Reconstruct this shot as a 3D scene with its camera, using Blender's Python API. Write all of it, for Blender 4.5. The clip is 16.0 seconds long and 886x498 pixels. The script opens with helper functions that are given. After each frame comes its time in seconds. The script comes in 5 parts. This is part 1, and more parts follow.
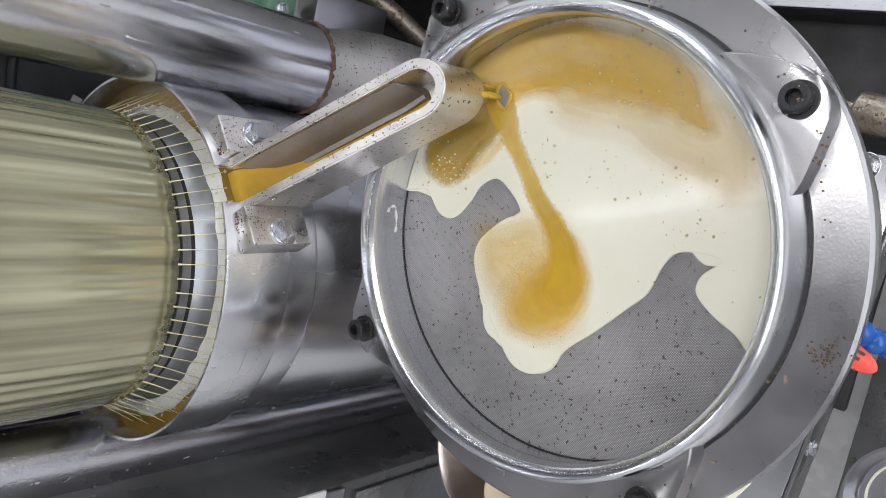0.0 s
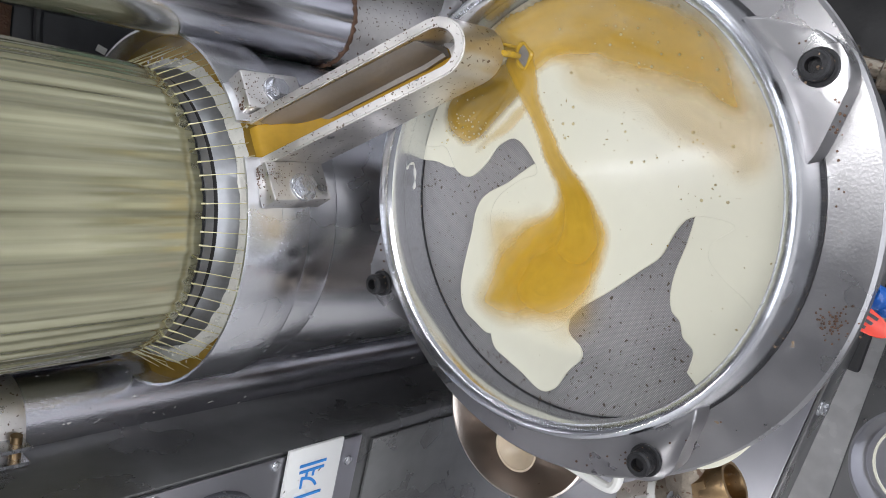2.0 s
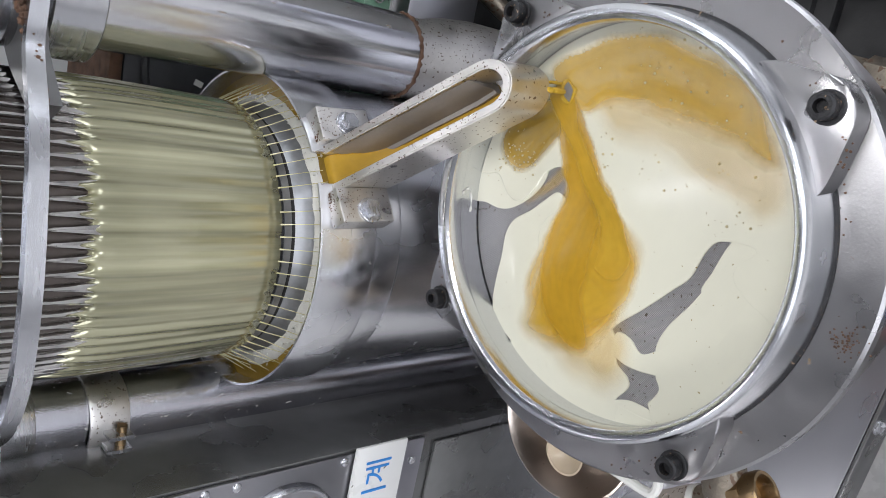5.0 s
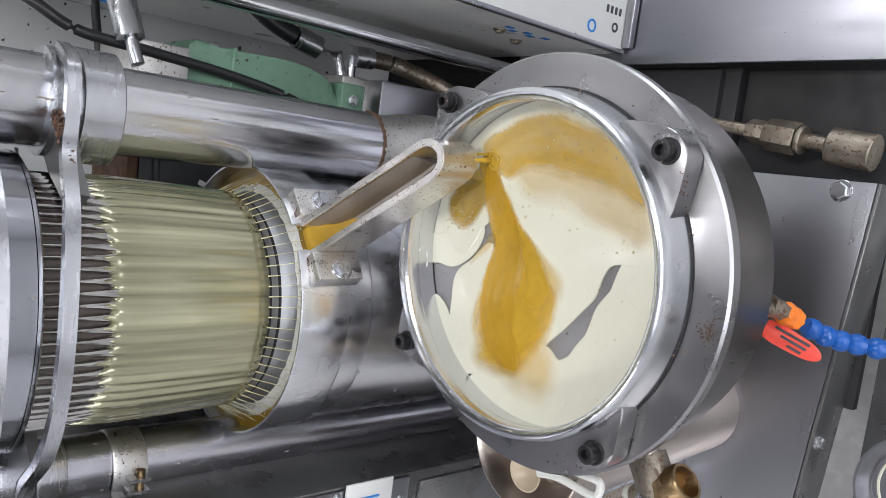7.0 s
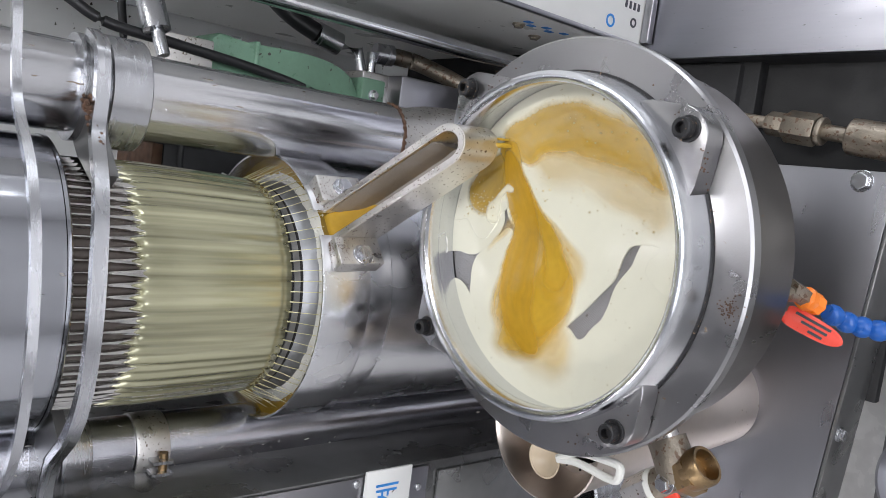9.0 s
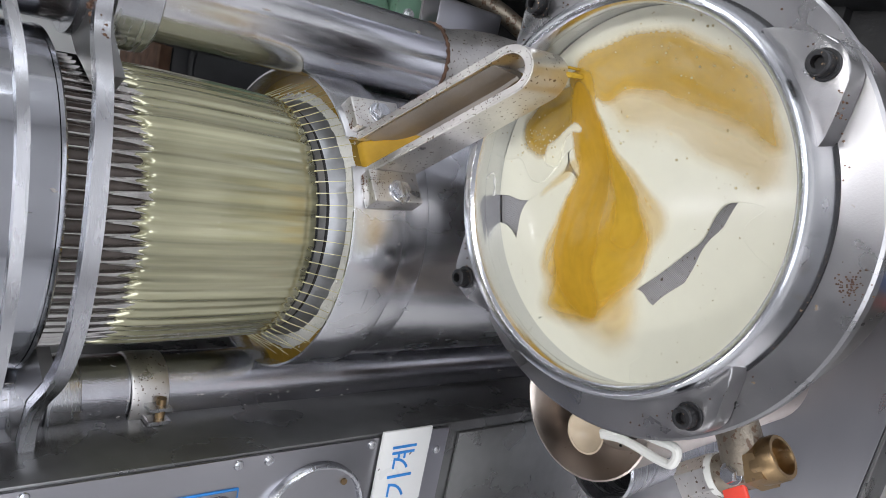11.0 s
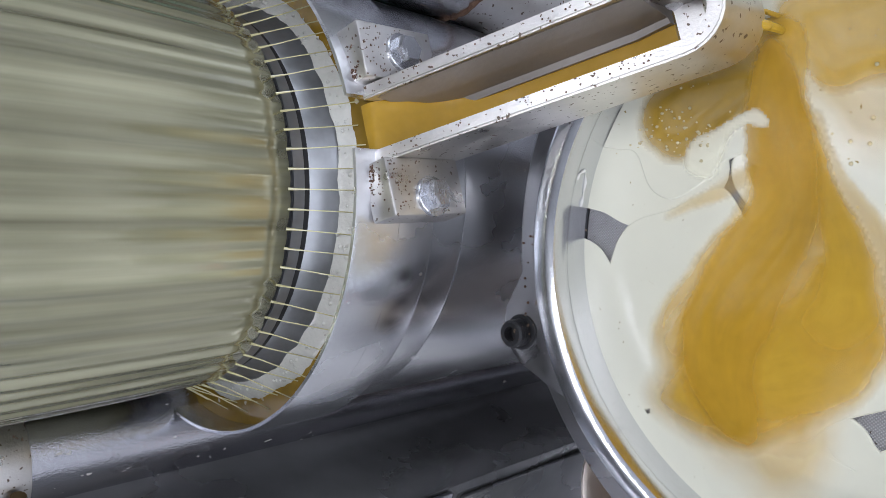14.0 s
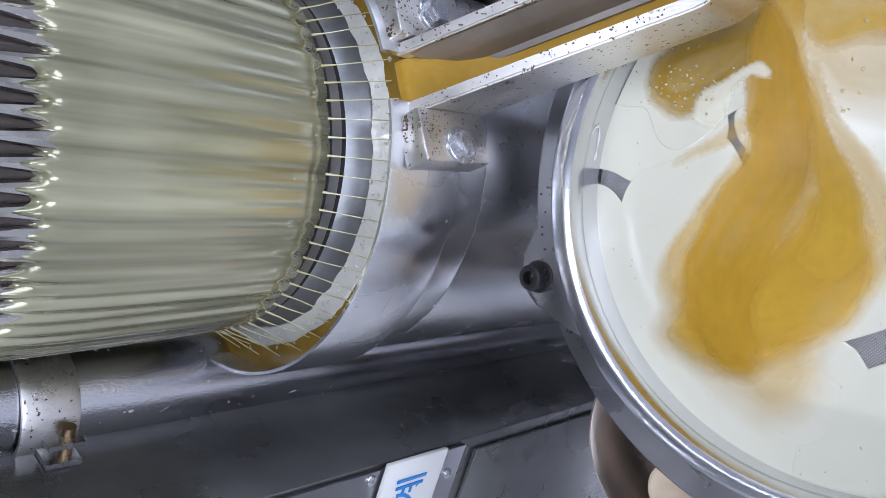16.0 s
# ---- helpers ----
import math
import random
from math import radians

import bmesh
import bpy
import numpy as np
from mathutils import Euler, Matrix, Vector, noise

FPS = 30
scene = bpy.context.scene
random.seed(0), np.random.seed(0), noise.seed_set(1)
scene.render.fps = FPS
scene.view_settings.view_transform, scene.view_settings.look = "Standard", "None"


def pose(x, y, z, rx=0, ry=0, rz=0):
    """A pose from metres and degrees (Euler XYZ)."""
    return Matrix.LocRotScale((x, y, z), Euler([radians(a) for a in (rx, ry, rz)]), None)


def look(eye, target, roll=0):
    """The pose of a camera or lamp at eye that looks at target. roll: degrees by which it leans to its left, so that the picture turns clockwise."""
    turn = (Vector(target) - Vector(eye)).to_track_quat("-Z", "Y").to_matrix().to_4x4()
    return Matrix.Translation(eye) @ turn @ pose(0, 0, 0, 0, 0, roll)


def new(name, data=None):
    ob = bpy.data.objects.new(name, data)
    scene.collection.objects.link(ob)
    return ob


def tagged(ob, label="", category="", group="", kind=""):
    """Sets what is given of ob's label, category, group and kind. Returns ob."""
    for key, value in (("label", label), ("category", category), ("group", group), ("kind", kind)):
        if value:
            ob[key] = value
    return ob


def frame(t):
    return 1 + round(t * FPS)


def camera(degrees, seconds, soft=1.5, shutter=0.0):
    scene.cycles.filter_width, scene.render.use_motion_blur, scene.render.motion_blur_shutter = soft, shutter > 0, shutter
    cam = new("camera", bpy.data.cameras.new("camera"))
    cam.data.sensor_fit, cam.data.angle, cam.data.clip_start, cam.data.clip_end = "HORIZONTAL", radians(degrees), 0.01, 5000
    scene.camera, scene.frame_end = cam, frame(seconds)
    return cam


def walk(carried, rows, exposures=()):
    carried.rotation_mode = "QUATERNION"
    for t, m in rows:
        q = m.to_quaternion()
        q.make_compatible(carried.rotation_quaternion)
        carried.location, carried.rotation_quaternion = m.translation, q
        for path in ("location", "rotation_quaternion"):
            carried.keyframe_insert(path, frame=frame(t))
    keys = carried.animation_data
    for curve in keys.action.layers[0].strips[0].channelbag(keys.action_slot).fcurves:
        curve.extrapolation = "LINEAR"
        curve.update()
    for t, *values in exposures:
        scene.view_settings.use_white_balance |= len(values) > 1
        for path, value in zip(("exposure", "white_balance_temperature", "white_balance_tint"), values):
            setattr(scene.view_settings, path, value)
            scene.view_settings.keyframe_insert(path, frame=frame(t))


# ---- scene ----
cam = camera(60.2, 16.0, soft=0.75)
METRES = 0.7
BASE = Matrix(((-0.01789, -0.01885, 0.99966, 0.00448), (-0.77709, 0.62939, -0.00204, -0.22253), (-0.62914, -0.77686, -0.0259, 1.15374), (0, 0, 0, 1)))
ROWS = [
    (0.0, 0.0, 0.0, 0.0, -0.0, 0.0, -0.0),
    (0.5, 0.0013, -0.0056, -0.0026, 0.17, -1.67, -0.98),
    (1.0, 0.0055, 0.0007, -0.0008, 0.75, -2.98, -1.06),
    (1.5, 0.0041, -0.0032, 0.0007, 1.15, -3.95, -1.2),
    (2.0, 0.0052, -0.0101, 0.0089, 1.72, -3.88, -1.03),
    (2.5, 0.004, -0.0222, 0.0242, 2.85, -3.58, -0.72),
    (3.0, 0.005, -0.0358, 0.0327, 4.85, -3.36, -0.59),
    (5.5, 0.0542, -0.0999, 0.0099, 8.84, -2.35, -1.36),
    (6.0, 0.0691, -0.1424, -0.013, 8.73, 0.66, -0.61),
    (6.5, 0.0989, -0.1893, -0.0344, 8.73, 2.81, 1.18),
    (7.0, 0.1281, -0.2218, -0.0362, 9.22, 4.35, 2.66),
    (7.5, 0.1395, -0.2379, -0.0397, 9.7, 5.24, 3.51),
    (8.0, 0.1332, -0.2387, -0.0483, 10.05, 5.48, 3.55),
    (8.5, 0.1297, -0.2357, -0.0555, 10.28, 5.33, 3.1),
    (9.0, 0.122, -0.2285, -0.0683, 10.37, 5.24, 2.38),
    (9.5, 0.109, -0.2266, -0.0798, 10.42, 4.86, 1.23),
    (10.0, 0.1004, -0.2251, -0.0928, 10.54, 4.28, 0.47),
    (12.5, -0.0642, 0.1075, 0.021, 6.31, -5.32, -4.39),
    (13.0, -0.0812, 0.1463, 0.0335, 5.55, -6.46, -4.9),
    (13.5, -0.0925, 0.1766, 0.0453, 4.88, -7.26, -5.25),
    (14.0, -0.1014, 0.2006, 0.0474, 4.59, -7.58, -5.54),
    (14.5, -0.1135, 0.2123, 0.0472, 4.21, -7.63, -5.87),
    (15.0, -0.1359, 0.1947, 0.0278, 3.54, -7.53, -5.85),
    (15.5, -0.1307, 0.1736, 0.0119, 3.74, -7.32, -6.07),
    (16.0, -0.1177, 0.1515, 0.009, 4.04, -7.12, -6.07),
]
walk(cam, [(t, BASE @ pose(METRES * x, METRES * y, METRES * z, 90 + pitch, roll, yaw)) for t, x, y, z, yaw, pitch, roll in ROWS], exposures=[(0.0, -0.06, 6350, 10), (3.0, -0.09, 6250, 10), (7.0, -0.01, 6330, 10), (10.0, -0.04, 6380, 10), (12.5, -0.17, 6100, 10), (14.4, -0.22, 5820, 12), (15.2, -0.10, 5680, 13), (16.0, -0.09, 5600, 14)])

# ---- light ----
world = bpy.data.worlds.new("world")
scene.world = world
world.use_nodes = True
world.node_tree.nodes["Background"].inputs[0].default_value = (0.9, 0.95, 1.0, 1)
world.node_tree.nodes["Background"].inputs[1].default_value = 0.15


def area_lamp(name, eye, target, sx, sy, watts, colour=(1, 1, 1)):
    d = bpy.data.lights.new(name, "AREA")
    d.shape, d.size, d.size_y, d.energy, d.color = "RECTANGLE", sx, sy, watts, colour
    ob = new(name, d)
    ob.matrix_world = look(eye, target)
    return ob


area_lamp("ceiling_tube_lamp", (0.3, -0.5, 2.38), (0.3, -0.5, 0), 0.16, 1.3, 15, (1.0, 0.98, 0.97))
area_lamp("ceiling_tube_lamp", (-1.7, -0.1, 2.38), (-1.7, -0.1, 0), 0.16, 1.3, 14, (1.0, 0.97, 0.97))
# Two large fill lamps, added; neither window is seen or built.
area_lamp("front_fill_lamp", (0.0, -2.38, 1.1), (0.0, 0, 0.6), 3.4, 2.0, 80, (0.95, 0.96, 1.0))
area_lamp("side_fill_lamp", (2.38, -0.3, 1.2), (0.0, 0.1, 0.7), 1.6, 1.5, 34, (0.93, 0.96, 1.0))

# ---- materials ----


def material(name, base, rough=0.5, metal=0.0, var=0.15, scale=40.0, bump=0.0, bump_scale=400.0, rough_var=0.1,
             stretch=(1, 1, 1), speck=None, speck_scale=60.0, speck_cut=0.68, coat=0.0, trans=0.0, spec=0.5, second=None, aniso=0.0):
    """A surface with broad variation, fine grain, relief and, where speck is given, spots of that colour."""
    m = bpy.data.materials.new(name)
    m.use_nodes = True
    nt = m.node_tree
    n, link = nt.nodes, nt.links.new
    b = n["Principled BSDF"]
    tc = n.new("ShaderNodeTexCoord")
    mp = n.new("ShaderNodeMapping")
    mp.inputs["Scale"].default_value = stretch
    link(tc.outputs["Object"], mp.inputs["Vector"])

    def noise_tex(sc, det=5.0):
        t = n.new("ShaderNodeTexNoise")
        t.inputs["Scale"].default_value, t.inputs["Detail"].default_value = sc, det
        link(mp.outputs["Vector"], t.inputs["Vector"])
        return t

    big, fine = noise_tex(scale * 0.25), noise_tex(scale * 4)
    mix = n.new("ShaderNodeMix")
    mix.data_type = "RGBA"
    lo = second or tuple(c * (1 - var) for c in base)
    hi = tuple(min(1, c * (1 + var)) for c in base)
    mix.inputs["A"].default_value, mix.inputs["B"].default_value = (*lo, 1), (*hi, 1)
    add = n.new("ShaderNodeMath")
    add.operation = "MULTIPLY_ADD"
    add.inputs[1].default_value = 0.35
    link(fine.outputs["Fac"], add.inputs[0])
    sub = n.new("ShaderNodeMapRange")
    sub.inputs["From Min"].default_value, sub.inputs["From Max"].default_value = 0.3, 0.7
    sub.inputs["To Min"].default_value, sub.inputs["To Max"].default_value = -0.1, 0.8
    link(big.outputs["Fac"], sub.inputs["Value"])
    link(sub.outputs["Result"], add.inputs[2])
    link(add.outputs[0], mix.inputs["Factor"])
    colour = mix.outputs["Result"]
    if speck:
        v = noise_tex(speck_scale, 2.0)
        cut = n.new("ShaderNodeMapRange")
        cut.inputs["From Min"].default_value, cut.inputs["From Max"].default_value = speck_cut, speck_cut + 0.03
        link(v.outputs["Fac"], cut.inputs["Value"])
        mx = n.new("ShaderNodeMix")
        mx.data_type = "RGBA"
        link(cut.outputs["Result"], mx.inputs["Factor"])
        link(colour, mx.inputs["A"])
        mx.inputs["B"].default_value = (*speck, 1)
        colour = mx.outputs["Result"]
        if metal:
            mm = n.new("ShaderNodeMapRange")
            mm.inputs["To Min"].default_value, mm.inputs["To Max"].default_value = metal, 0.0
            link(cut.outputs["Result"], mm.inputs["Value"])
            link(mm.outputs["Result"], b.inputs["Metallic"])
    link(colour, b.inputs["Base Color"])
    if not (speck and metal):
        b.inputs["Metallic"].default_value = metal
    rr = n.new("ShaderNodeMapRange")
    rr.inputs["From Min"].default_value, rr.inputs["From Max"].default_value = 0.3, 0.7
    rr.inputs["To Min"].default_value, rr.inputs["To Max"].default_value = max(0.02, rough - rough_var), rough + rough_var
    link(noise_tex(scale).outputs["Fac"], rr.inputs["Value"])
    link(rr.outputs["Result"], b.inputs["Roughness"])
    b.inputs["Coat Weight"].default_value, b.inputs["Transmission Weight"].default_value = coat, trans
    b.inputs["Coat Roughness"].default_value = 0.08
    b.inputs["Specular IOR Level"].default_value = spec
    if aniso:
        tg = n.new("ShaderNodeTangent")
        tg.direction_type, tg.axis = "RADIAL", "Z"
        link(tg.outputs[0], b.inputs["Tangent"])
        b.inputs["Anisotropic"].default_value, b.inputs["Anisotropic Rotation"].default_value = aniso, 0.25
    if bump:
        bp = n.new("ShaderNodeBump")
        bp.inputs["Strength"].default_value, bp.inputs["Distance"].default_value = bump, 0.002
        link(noise_tex(bump_scale).outputs["Fac"], bp.inputs["Height"])
        link(bp.outputs["Normal"], b.inputs["Normal"])
    return m


STEEL = material("brushed_steel", (0.53, 0.535, 0.56), 0.26, 1.0, 0.07, 30, 0.04, 500, 0.04, stretch=(1, 1, 6), aniso=0.75)
WARMSTEEL = material("warm_stained_stainless", (0.62, 0.55, 0.49), 0.34, 1.0, 0.12, 20, 0.03, 400, 0.06, speck=(0.35, 0.26, 0.18), speck_scale=150, speck_cut=0.72)
POLISHED = material("polished_cylinder_steel", (0.47, 0.48, 0.515), 0.12, 1.0, 0.08, 12, 0.02, 300, 0.04, stretch=(1, 1, 0.3), speck=(0.3, 0.28, 0.26), speck_scale=200, speck_cut=0.75, aniso=0.5)
CHROME = material("bright_chrome_tube", (0.86, 0.87, 0.90), 0.16, 1.0, 0.03, 30, 0.0, 500, 0.03)
RODSTEEL = material("ground_steel_rod", (0.72, 0.72, 0.745), 0.17, 1.0, 0.14, 20, 0.04, 300, 0.07, stretch=(1, 1, 0.25), speck=(0.25, 0.2, 0.15), speck_scale=260, speck_cut=0.71, aniso=0.6)
DARKROD = material("oily_dark_steel_rod", (0.50, 0.50, 0.54), 0.19, 1.0, 0.25, 30, 0.12, 900, 0.08, stretch=(1, 1, 0.5), speck=(0.5, 0.48, 0.45), speck_scale=300, speck_cut=0.7, aniso=0.7)
# Rim and drum recolour the pan steel, painting in its light and shade.
DRUMSTEEL = material("shaded_drum_steel", (0.21, 0.195, 0.185), 0.30, 1.0, 0.2, 24, 0.04, 500, 0.06, stretch=(1, 1, 0.3), speck=(0.2, 0.12, 0.07), speck_scale=90, speck_cut=0.73, aniso=0.5)
RIMSTEEL = material("bright_rim_steel", (0.66, 0.67, 0.70), 0.22, 1.0, 0.06, 30, 0.04, 700, 0.06, speck=(0.25, 0.2, 0.14), speck_scale=200, speck_cut=0.765, aniso=0.5)
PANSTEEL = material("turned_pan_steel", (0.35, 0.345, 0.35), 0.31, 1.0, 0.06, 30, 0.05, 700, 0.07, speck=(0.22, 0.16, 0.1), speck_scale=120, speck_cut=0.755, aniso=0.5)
CAST = material("cast_steel_with_husk_grime", (0.64, 0.62, 0.60), 0.36, 1.0, 0.2, 60, 0.10, 900, 0.1, speck=(0.10, 0.065, 0.04), speck_scale=380, speck_cut=0.645)
RAMSTEEL = material("ram_steel", (0.70, 0.705, 0.73), 0.24, 1.0, 0.16, 14, 0.05, 600, 0.08, stretch=(1, 1, 0.6), speck=(0.2, 0.17, 0.14), speck_scale=200, speck_cut=0.745, aniso=0.75)
SHEET = material("stainless_sheet", (0.385, 0.385, 0.41), 0.30, 1.0, 0.03, 10, 0.004, 500, 0.03, stretch=(1, 4, 1), speck=(0.2, 0.2, 0.2), speck_scale=60, speck_cut=0.76)
DARKSHEET = material("dark_oily_sheet", (0.20, 0.20, 0.20), 0.3, 0.8, 0.3, 16, 0.05, 500, 0.1, speck=(0.4, 0.38, 0.35), speck_scale=300, speck_cut=0.76)
BLACK = material("black_iron_bolt", (0.03, 0.03, 0.032), 0.4, 0.6, 0.4, 200, 0.3, 900, speck=(0.3, 0.2, 0.12), speck_scale=500, speck_cut=0.66)
RUBBER = material("black_rubber_hose", (0.018, 0.018, 0.02), 0.42, 0, 0.3, 60)
SOOT = material("black_enamel", (0.035, 0.036, 0.04), 0.4, 0, 0.4, 30, 0.1, 200)
# Near-black for dark gaps and slots: their shade is put into the colour.
VOID = material("plain_near_black", (0.012, 0.012, 0.013), 0.6, 0, 0.5, 30, 0.2, 200)
GREEN = material("green_machine_paint", (0.15, 0.27, 0.19), 0.35, 0, 0.2, 40, 0.2, 300, speck=(0.05, 0.05, 0.04), speck_scale=150, speck_cut=0.69)
WALLPAINT = material("white_wall_with_husk_spots", (0.84, 0.85, 0.85), 0.6, 0, 0.06, 12, 0.1, 300, speck=(0.05, 0.045, 0.04), speck_scale=75, speck_cut=0.685)
WHITE = material("white_film_on_sheet", (0.74, 0.74, 0.72), 0.35, 0, 0.06, 12, 0.05, 300, speck=(0.1, 0.09, 0.08), speck_scale=90, speck_cut=0.73)
BLUE = material("blue_plastic", (0.01, 0.10, 0.42), 0.3, 0, 0.15, 60)
RED = material("red_plastic_tag", (0.85, 0.08, 0.05), 0.35, 0, 0.1, 60)
ORANGE = material("orange_plastic", (0.9, 0.22, 0.02), 0.35, 0, 0.1, 60)
BRASS = material("brass", (0.33, 0.23, 0.125), 0.38, 1.0, 0.25, 120, 0.1, 400, speck=(0.2, 0.13, 0.07), speck_scale=250, speck_cut=0.66)
OLDBRASS = material("tarnished_fitting", (0.27, 0.235, 0.19), 0.42, 0.85, 0.35, 150, 0.3, 400, speck=(0.12, 0.07, 0.04), speck_scale=200, speck_cut=0.6)
RUST = material("packed_husk_crumbs", (0.12, 0.065, 0.04), 0.8, 0, 0.5, 300, 0.9, 700)
WHITEPLASTIC = material("white_plastic", (0.78, 0.78, 0.74), 0.4, 0, 0.06, 60)
WISPDRY = material("dried_foam", (0.68, 0.67, 0.62), 0.5, 0, 0.1, 200, 0.3, 800)
BEIGE = material("oil_stained_plastic", (0.56, 0.46, 0.33), 0.35, 0, 0.12, 60)
FOAM = material("cream_sesame_foam", (0.75, 0.735, 0.60), 0.22, 0, 0.05, 26, 0.02, 200, 0.05, speck=(0.3, 0.22, 0.06), speck_scale=330, speck_cut=0.735, coat=0.4)
AMBER = material("amber_sesame_oil", (0.41, 0.245, 0.026), 0.14, 0, 0.25, 60, 0.05, 120, 0.05, coat=0.2)
PAINTBLUE = material("blue_print", (0.03, 0.22, 0.6), 0.5, 0, 0.15, 90)
INK = material("dark_print", (0.05, 0.05, 0.06), 0.5, 0, 0.15, 90)
PLASTER = material("plain_room_wall", (0.72, 0.72, 0.73), 0.7, 0, 0.06, 4)
CEILMAT = material("dim_ceiling_board", (0.32, 0.32, 0.33), 0.7, 0, 0.1, 4)
# Blotches give the steel uneven reflections; this floor is out of view.
FLOORMAT = material("pale_mottled_floor", (0.62, 0.61, 0.60), 0.25, 0, 0.35, 14, 0.05, 100)
SCREEN = material("steel_filter_mesh", (0.39, 0.38, 0.38), 0.40, 0.6, 0.28, 40, 0.5, 1500, 0.1, speck=(0.10, 0.075, 0.05), speck_scale=420, speck_cut=0.655)


def weave(m, period):
    """Adds the relief and shade of a plain woven wire cloth."""
    n, link = m.node_tree.nodes, m.node_tree.links.new
    b = n["Principled BSDF"]
    tc = n.new("ShaderNodeTexCoord")
    mp = n.new("ShaderNodeMapping")
    mp.inputs["Rotation"].default_value = (0, 0, 0.7)
    link(tc.outputs["Object"], mp.inputs["Vector"])
    waves = []
    for axis in ("X", "Y"):
        w = n.new("ShaderNodeTexWave")
        w.bands_direction = axis
        w.inputs["Scale"].default_value, w.inputs["Distortion"].default_value = 0.314 / period, 0.4
        w.inputs["Detail Scale"].default_value = 0.2
        link(mp.outputs["Vector"], w.inputs["Vector"])
        waves.append(w)
    mu = n.new("ShaderNodeMath")
    mu.operation = "MULTIPLY"
    link(waves[0].outputs["Fac"], mu.inputs[0])
    link(waves[1].outputs["Fac"], mu.inputs[1])
    bp = n.new("ShaderNodeBump")
    bp.inputs["Strength"].default_value, bp.inputs["Distance"].default_value = 0.6, 0.0006
    link(mu.outputs[0], bp.inputs["Height"])
    link(bp.outputs["Normal"], b.inputs["Normal"])
    src = b.inputs["Base Color"].links[0].from_socket
    mx = n.new("ShaderNodeMix")
    mx.data_type, mx.blend_type = "RGBA", "MULTIPLY"
    rg = n.new("ShaderNodeMapRange")
    rg.inputs["To Min"].default_value, rg.inputs["To Max"].default_value = 0.68, 1.12
    link(mu.outputs[0], rg.inputs["Value"])
    mx.inputs["Factor"].default_value = 1.0
    link(src, mx.inputs["A"])
    link(rg.outputs["Result"], mx.inputs["B"])
    link(mx.outputs["Result"], b.inputs["Base Color"])


weave(SCREEN, 0.0010)
WETGREY = material("oil_wet_grey_steel", (0.27, 0.275, 0.285), 0.36, 0.75, 0.3, 60, 0.1, 200, 0.08, coat=0.4)
RINGOIL = material("brown_tray_oil", (0.30, 0.185, 0.025), 0.10, 0, 0.3, 60, 0.03, 120, 0.05, coat=0.5, speck=(0.62, 0.55, 0.38), speck_scale=120, speck_cut=0.70)
RINGFOAM = material("wet_grey_foam", (0.70, 0.69, 0.63), 0.22, 0, 0.14, 90, 0.25, 500, 0.05, coat=0.5, speck=(0.45, 0.42, 0.36), speck_scale=330, speck_cut=0.70)
DULL = material("dull_brown_steel", (0.34, 0.31, 0.28), 0.55, 0.6, 0.2, 80, 0.1, 300)
TABLE = material("scuffed_table_sheet", (0.30, 0.30, 0.33), 0.34, 1.0, 0.08, 10, 0.03, 500, 0.06, stretch=(8, 1, 1), speck=(0.08, 0.08, 0.08), speck_scale=90, speck_cut=0.74)
WETSTEEL = material("oil_wet_steel", (0.66, 0.64, 0.62), 0.15, 1.0, 0.3, 60, 0.1, 300, 0.06, stretch=(1, 1, 0.1), coat=0.5)
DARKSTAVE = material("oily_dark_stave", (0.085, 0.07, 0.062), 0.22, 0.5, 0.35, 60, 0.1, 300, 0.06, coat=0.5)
THREAD = material("thin_oil_thread", (0.52, 0.48, 0.26), 0.1, 0, 0.2, 100, coat=0.7)


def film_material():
    """Oil sheet: fine upright streaks of uneven oil and painted-in reflections, glossy all over."""
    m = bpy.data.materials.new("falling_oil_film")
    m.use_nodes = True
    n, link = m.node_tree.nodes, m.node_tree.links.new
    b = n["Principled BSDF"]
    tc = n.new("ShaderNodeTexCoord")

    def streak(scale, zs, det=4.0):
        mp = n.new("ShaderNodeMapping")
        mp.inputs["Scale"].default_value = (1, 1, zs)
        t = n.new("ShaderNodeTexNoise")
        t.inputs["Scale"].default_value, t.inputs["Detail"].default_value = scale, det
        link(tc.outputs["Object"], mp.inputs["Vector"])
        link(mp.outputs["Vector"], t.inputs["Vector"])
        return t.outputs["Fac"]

    # Ramp's pale and dark ends put the film's reflected streaks into its colour.
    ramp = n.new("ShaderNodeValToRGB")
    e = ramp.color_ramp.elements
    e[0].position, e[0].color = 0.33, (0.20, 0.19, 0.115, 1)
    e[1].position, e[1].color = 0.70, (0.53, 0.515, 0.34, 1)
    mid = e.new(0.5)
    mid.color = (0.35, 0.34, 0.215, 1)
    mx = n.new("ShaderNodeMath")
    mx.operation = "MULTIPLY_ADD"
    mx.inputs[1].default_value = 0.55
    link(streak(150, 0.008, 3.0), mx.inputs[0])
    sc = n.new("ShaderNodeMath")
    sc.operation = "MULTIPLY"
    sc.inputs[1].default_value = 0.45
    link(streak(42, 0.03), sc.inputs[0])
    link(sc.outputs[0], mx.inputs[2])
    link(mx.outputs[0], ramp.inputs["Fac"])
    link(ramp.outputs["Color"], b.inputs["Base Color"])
    b.inputs["Roughness"].default_value, b.inputs["Coat Weight"].default_value, b.inputs["Coat Roughness"].default_value = 0.17, 1.0, 0.07
    b.inputs["Metallic"].default_value = 0.5
    bp = n.new("ShaderNodeBump")
    bp.inputs["Strength"].default_value, bp.inputs["Distance"].default_value = 0.22, 0.002
    link(streak(70, 0.012, 2.0), bp.inputs["Height"])
    link(bp.outputs["Normal"], b.inputs["Normal"])
    link(bp.outputs["Normal"], b.inputs["Coat Normal"])
    return m


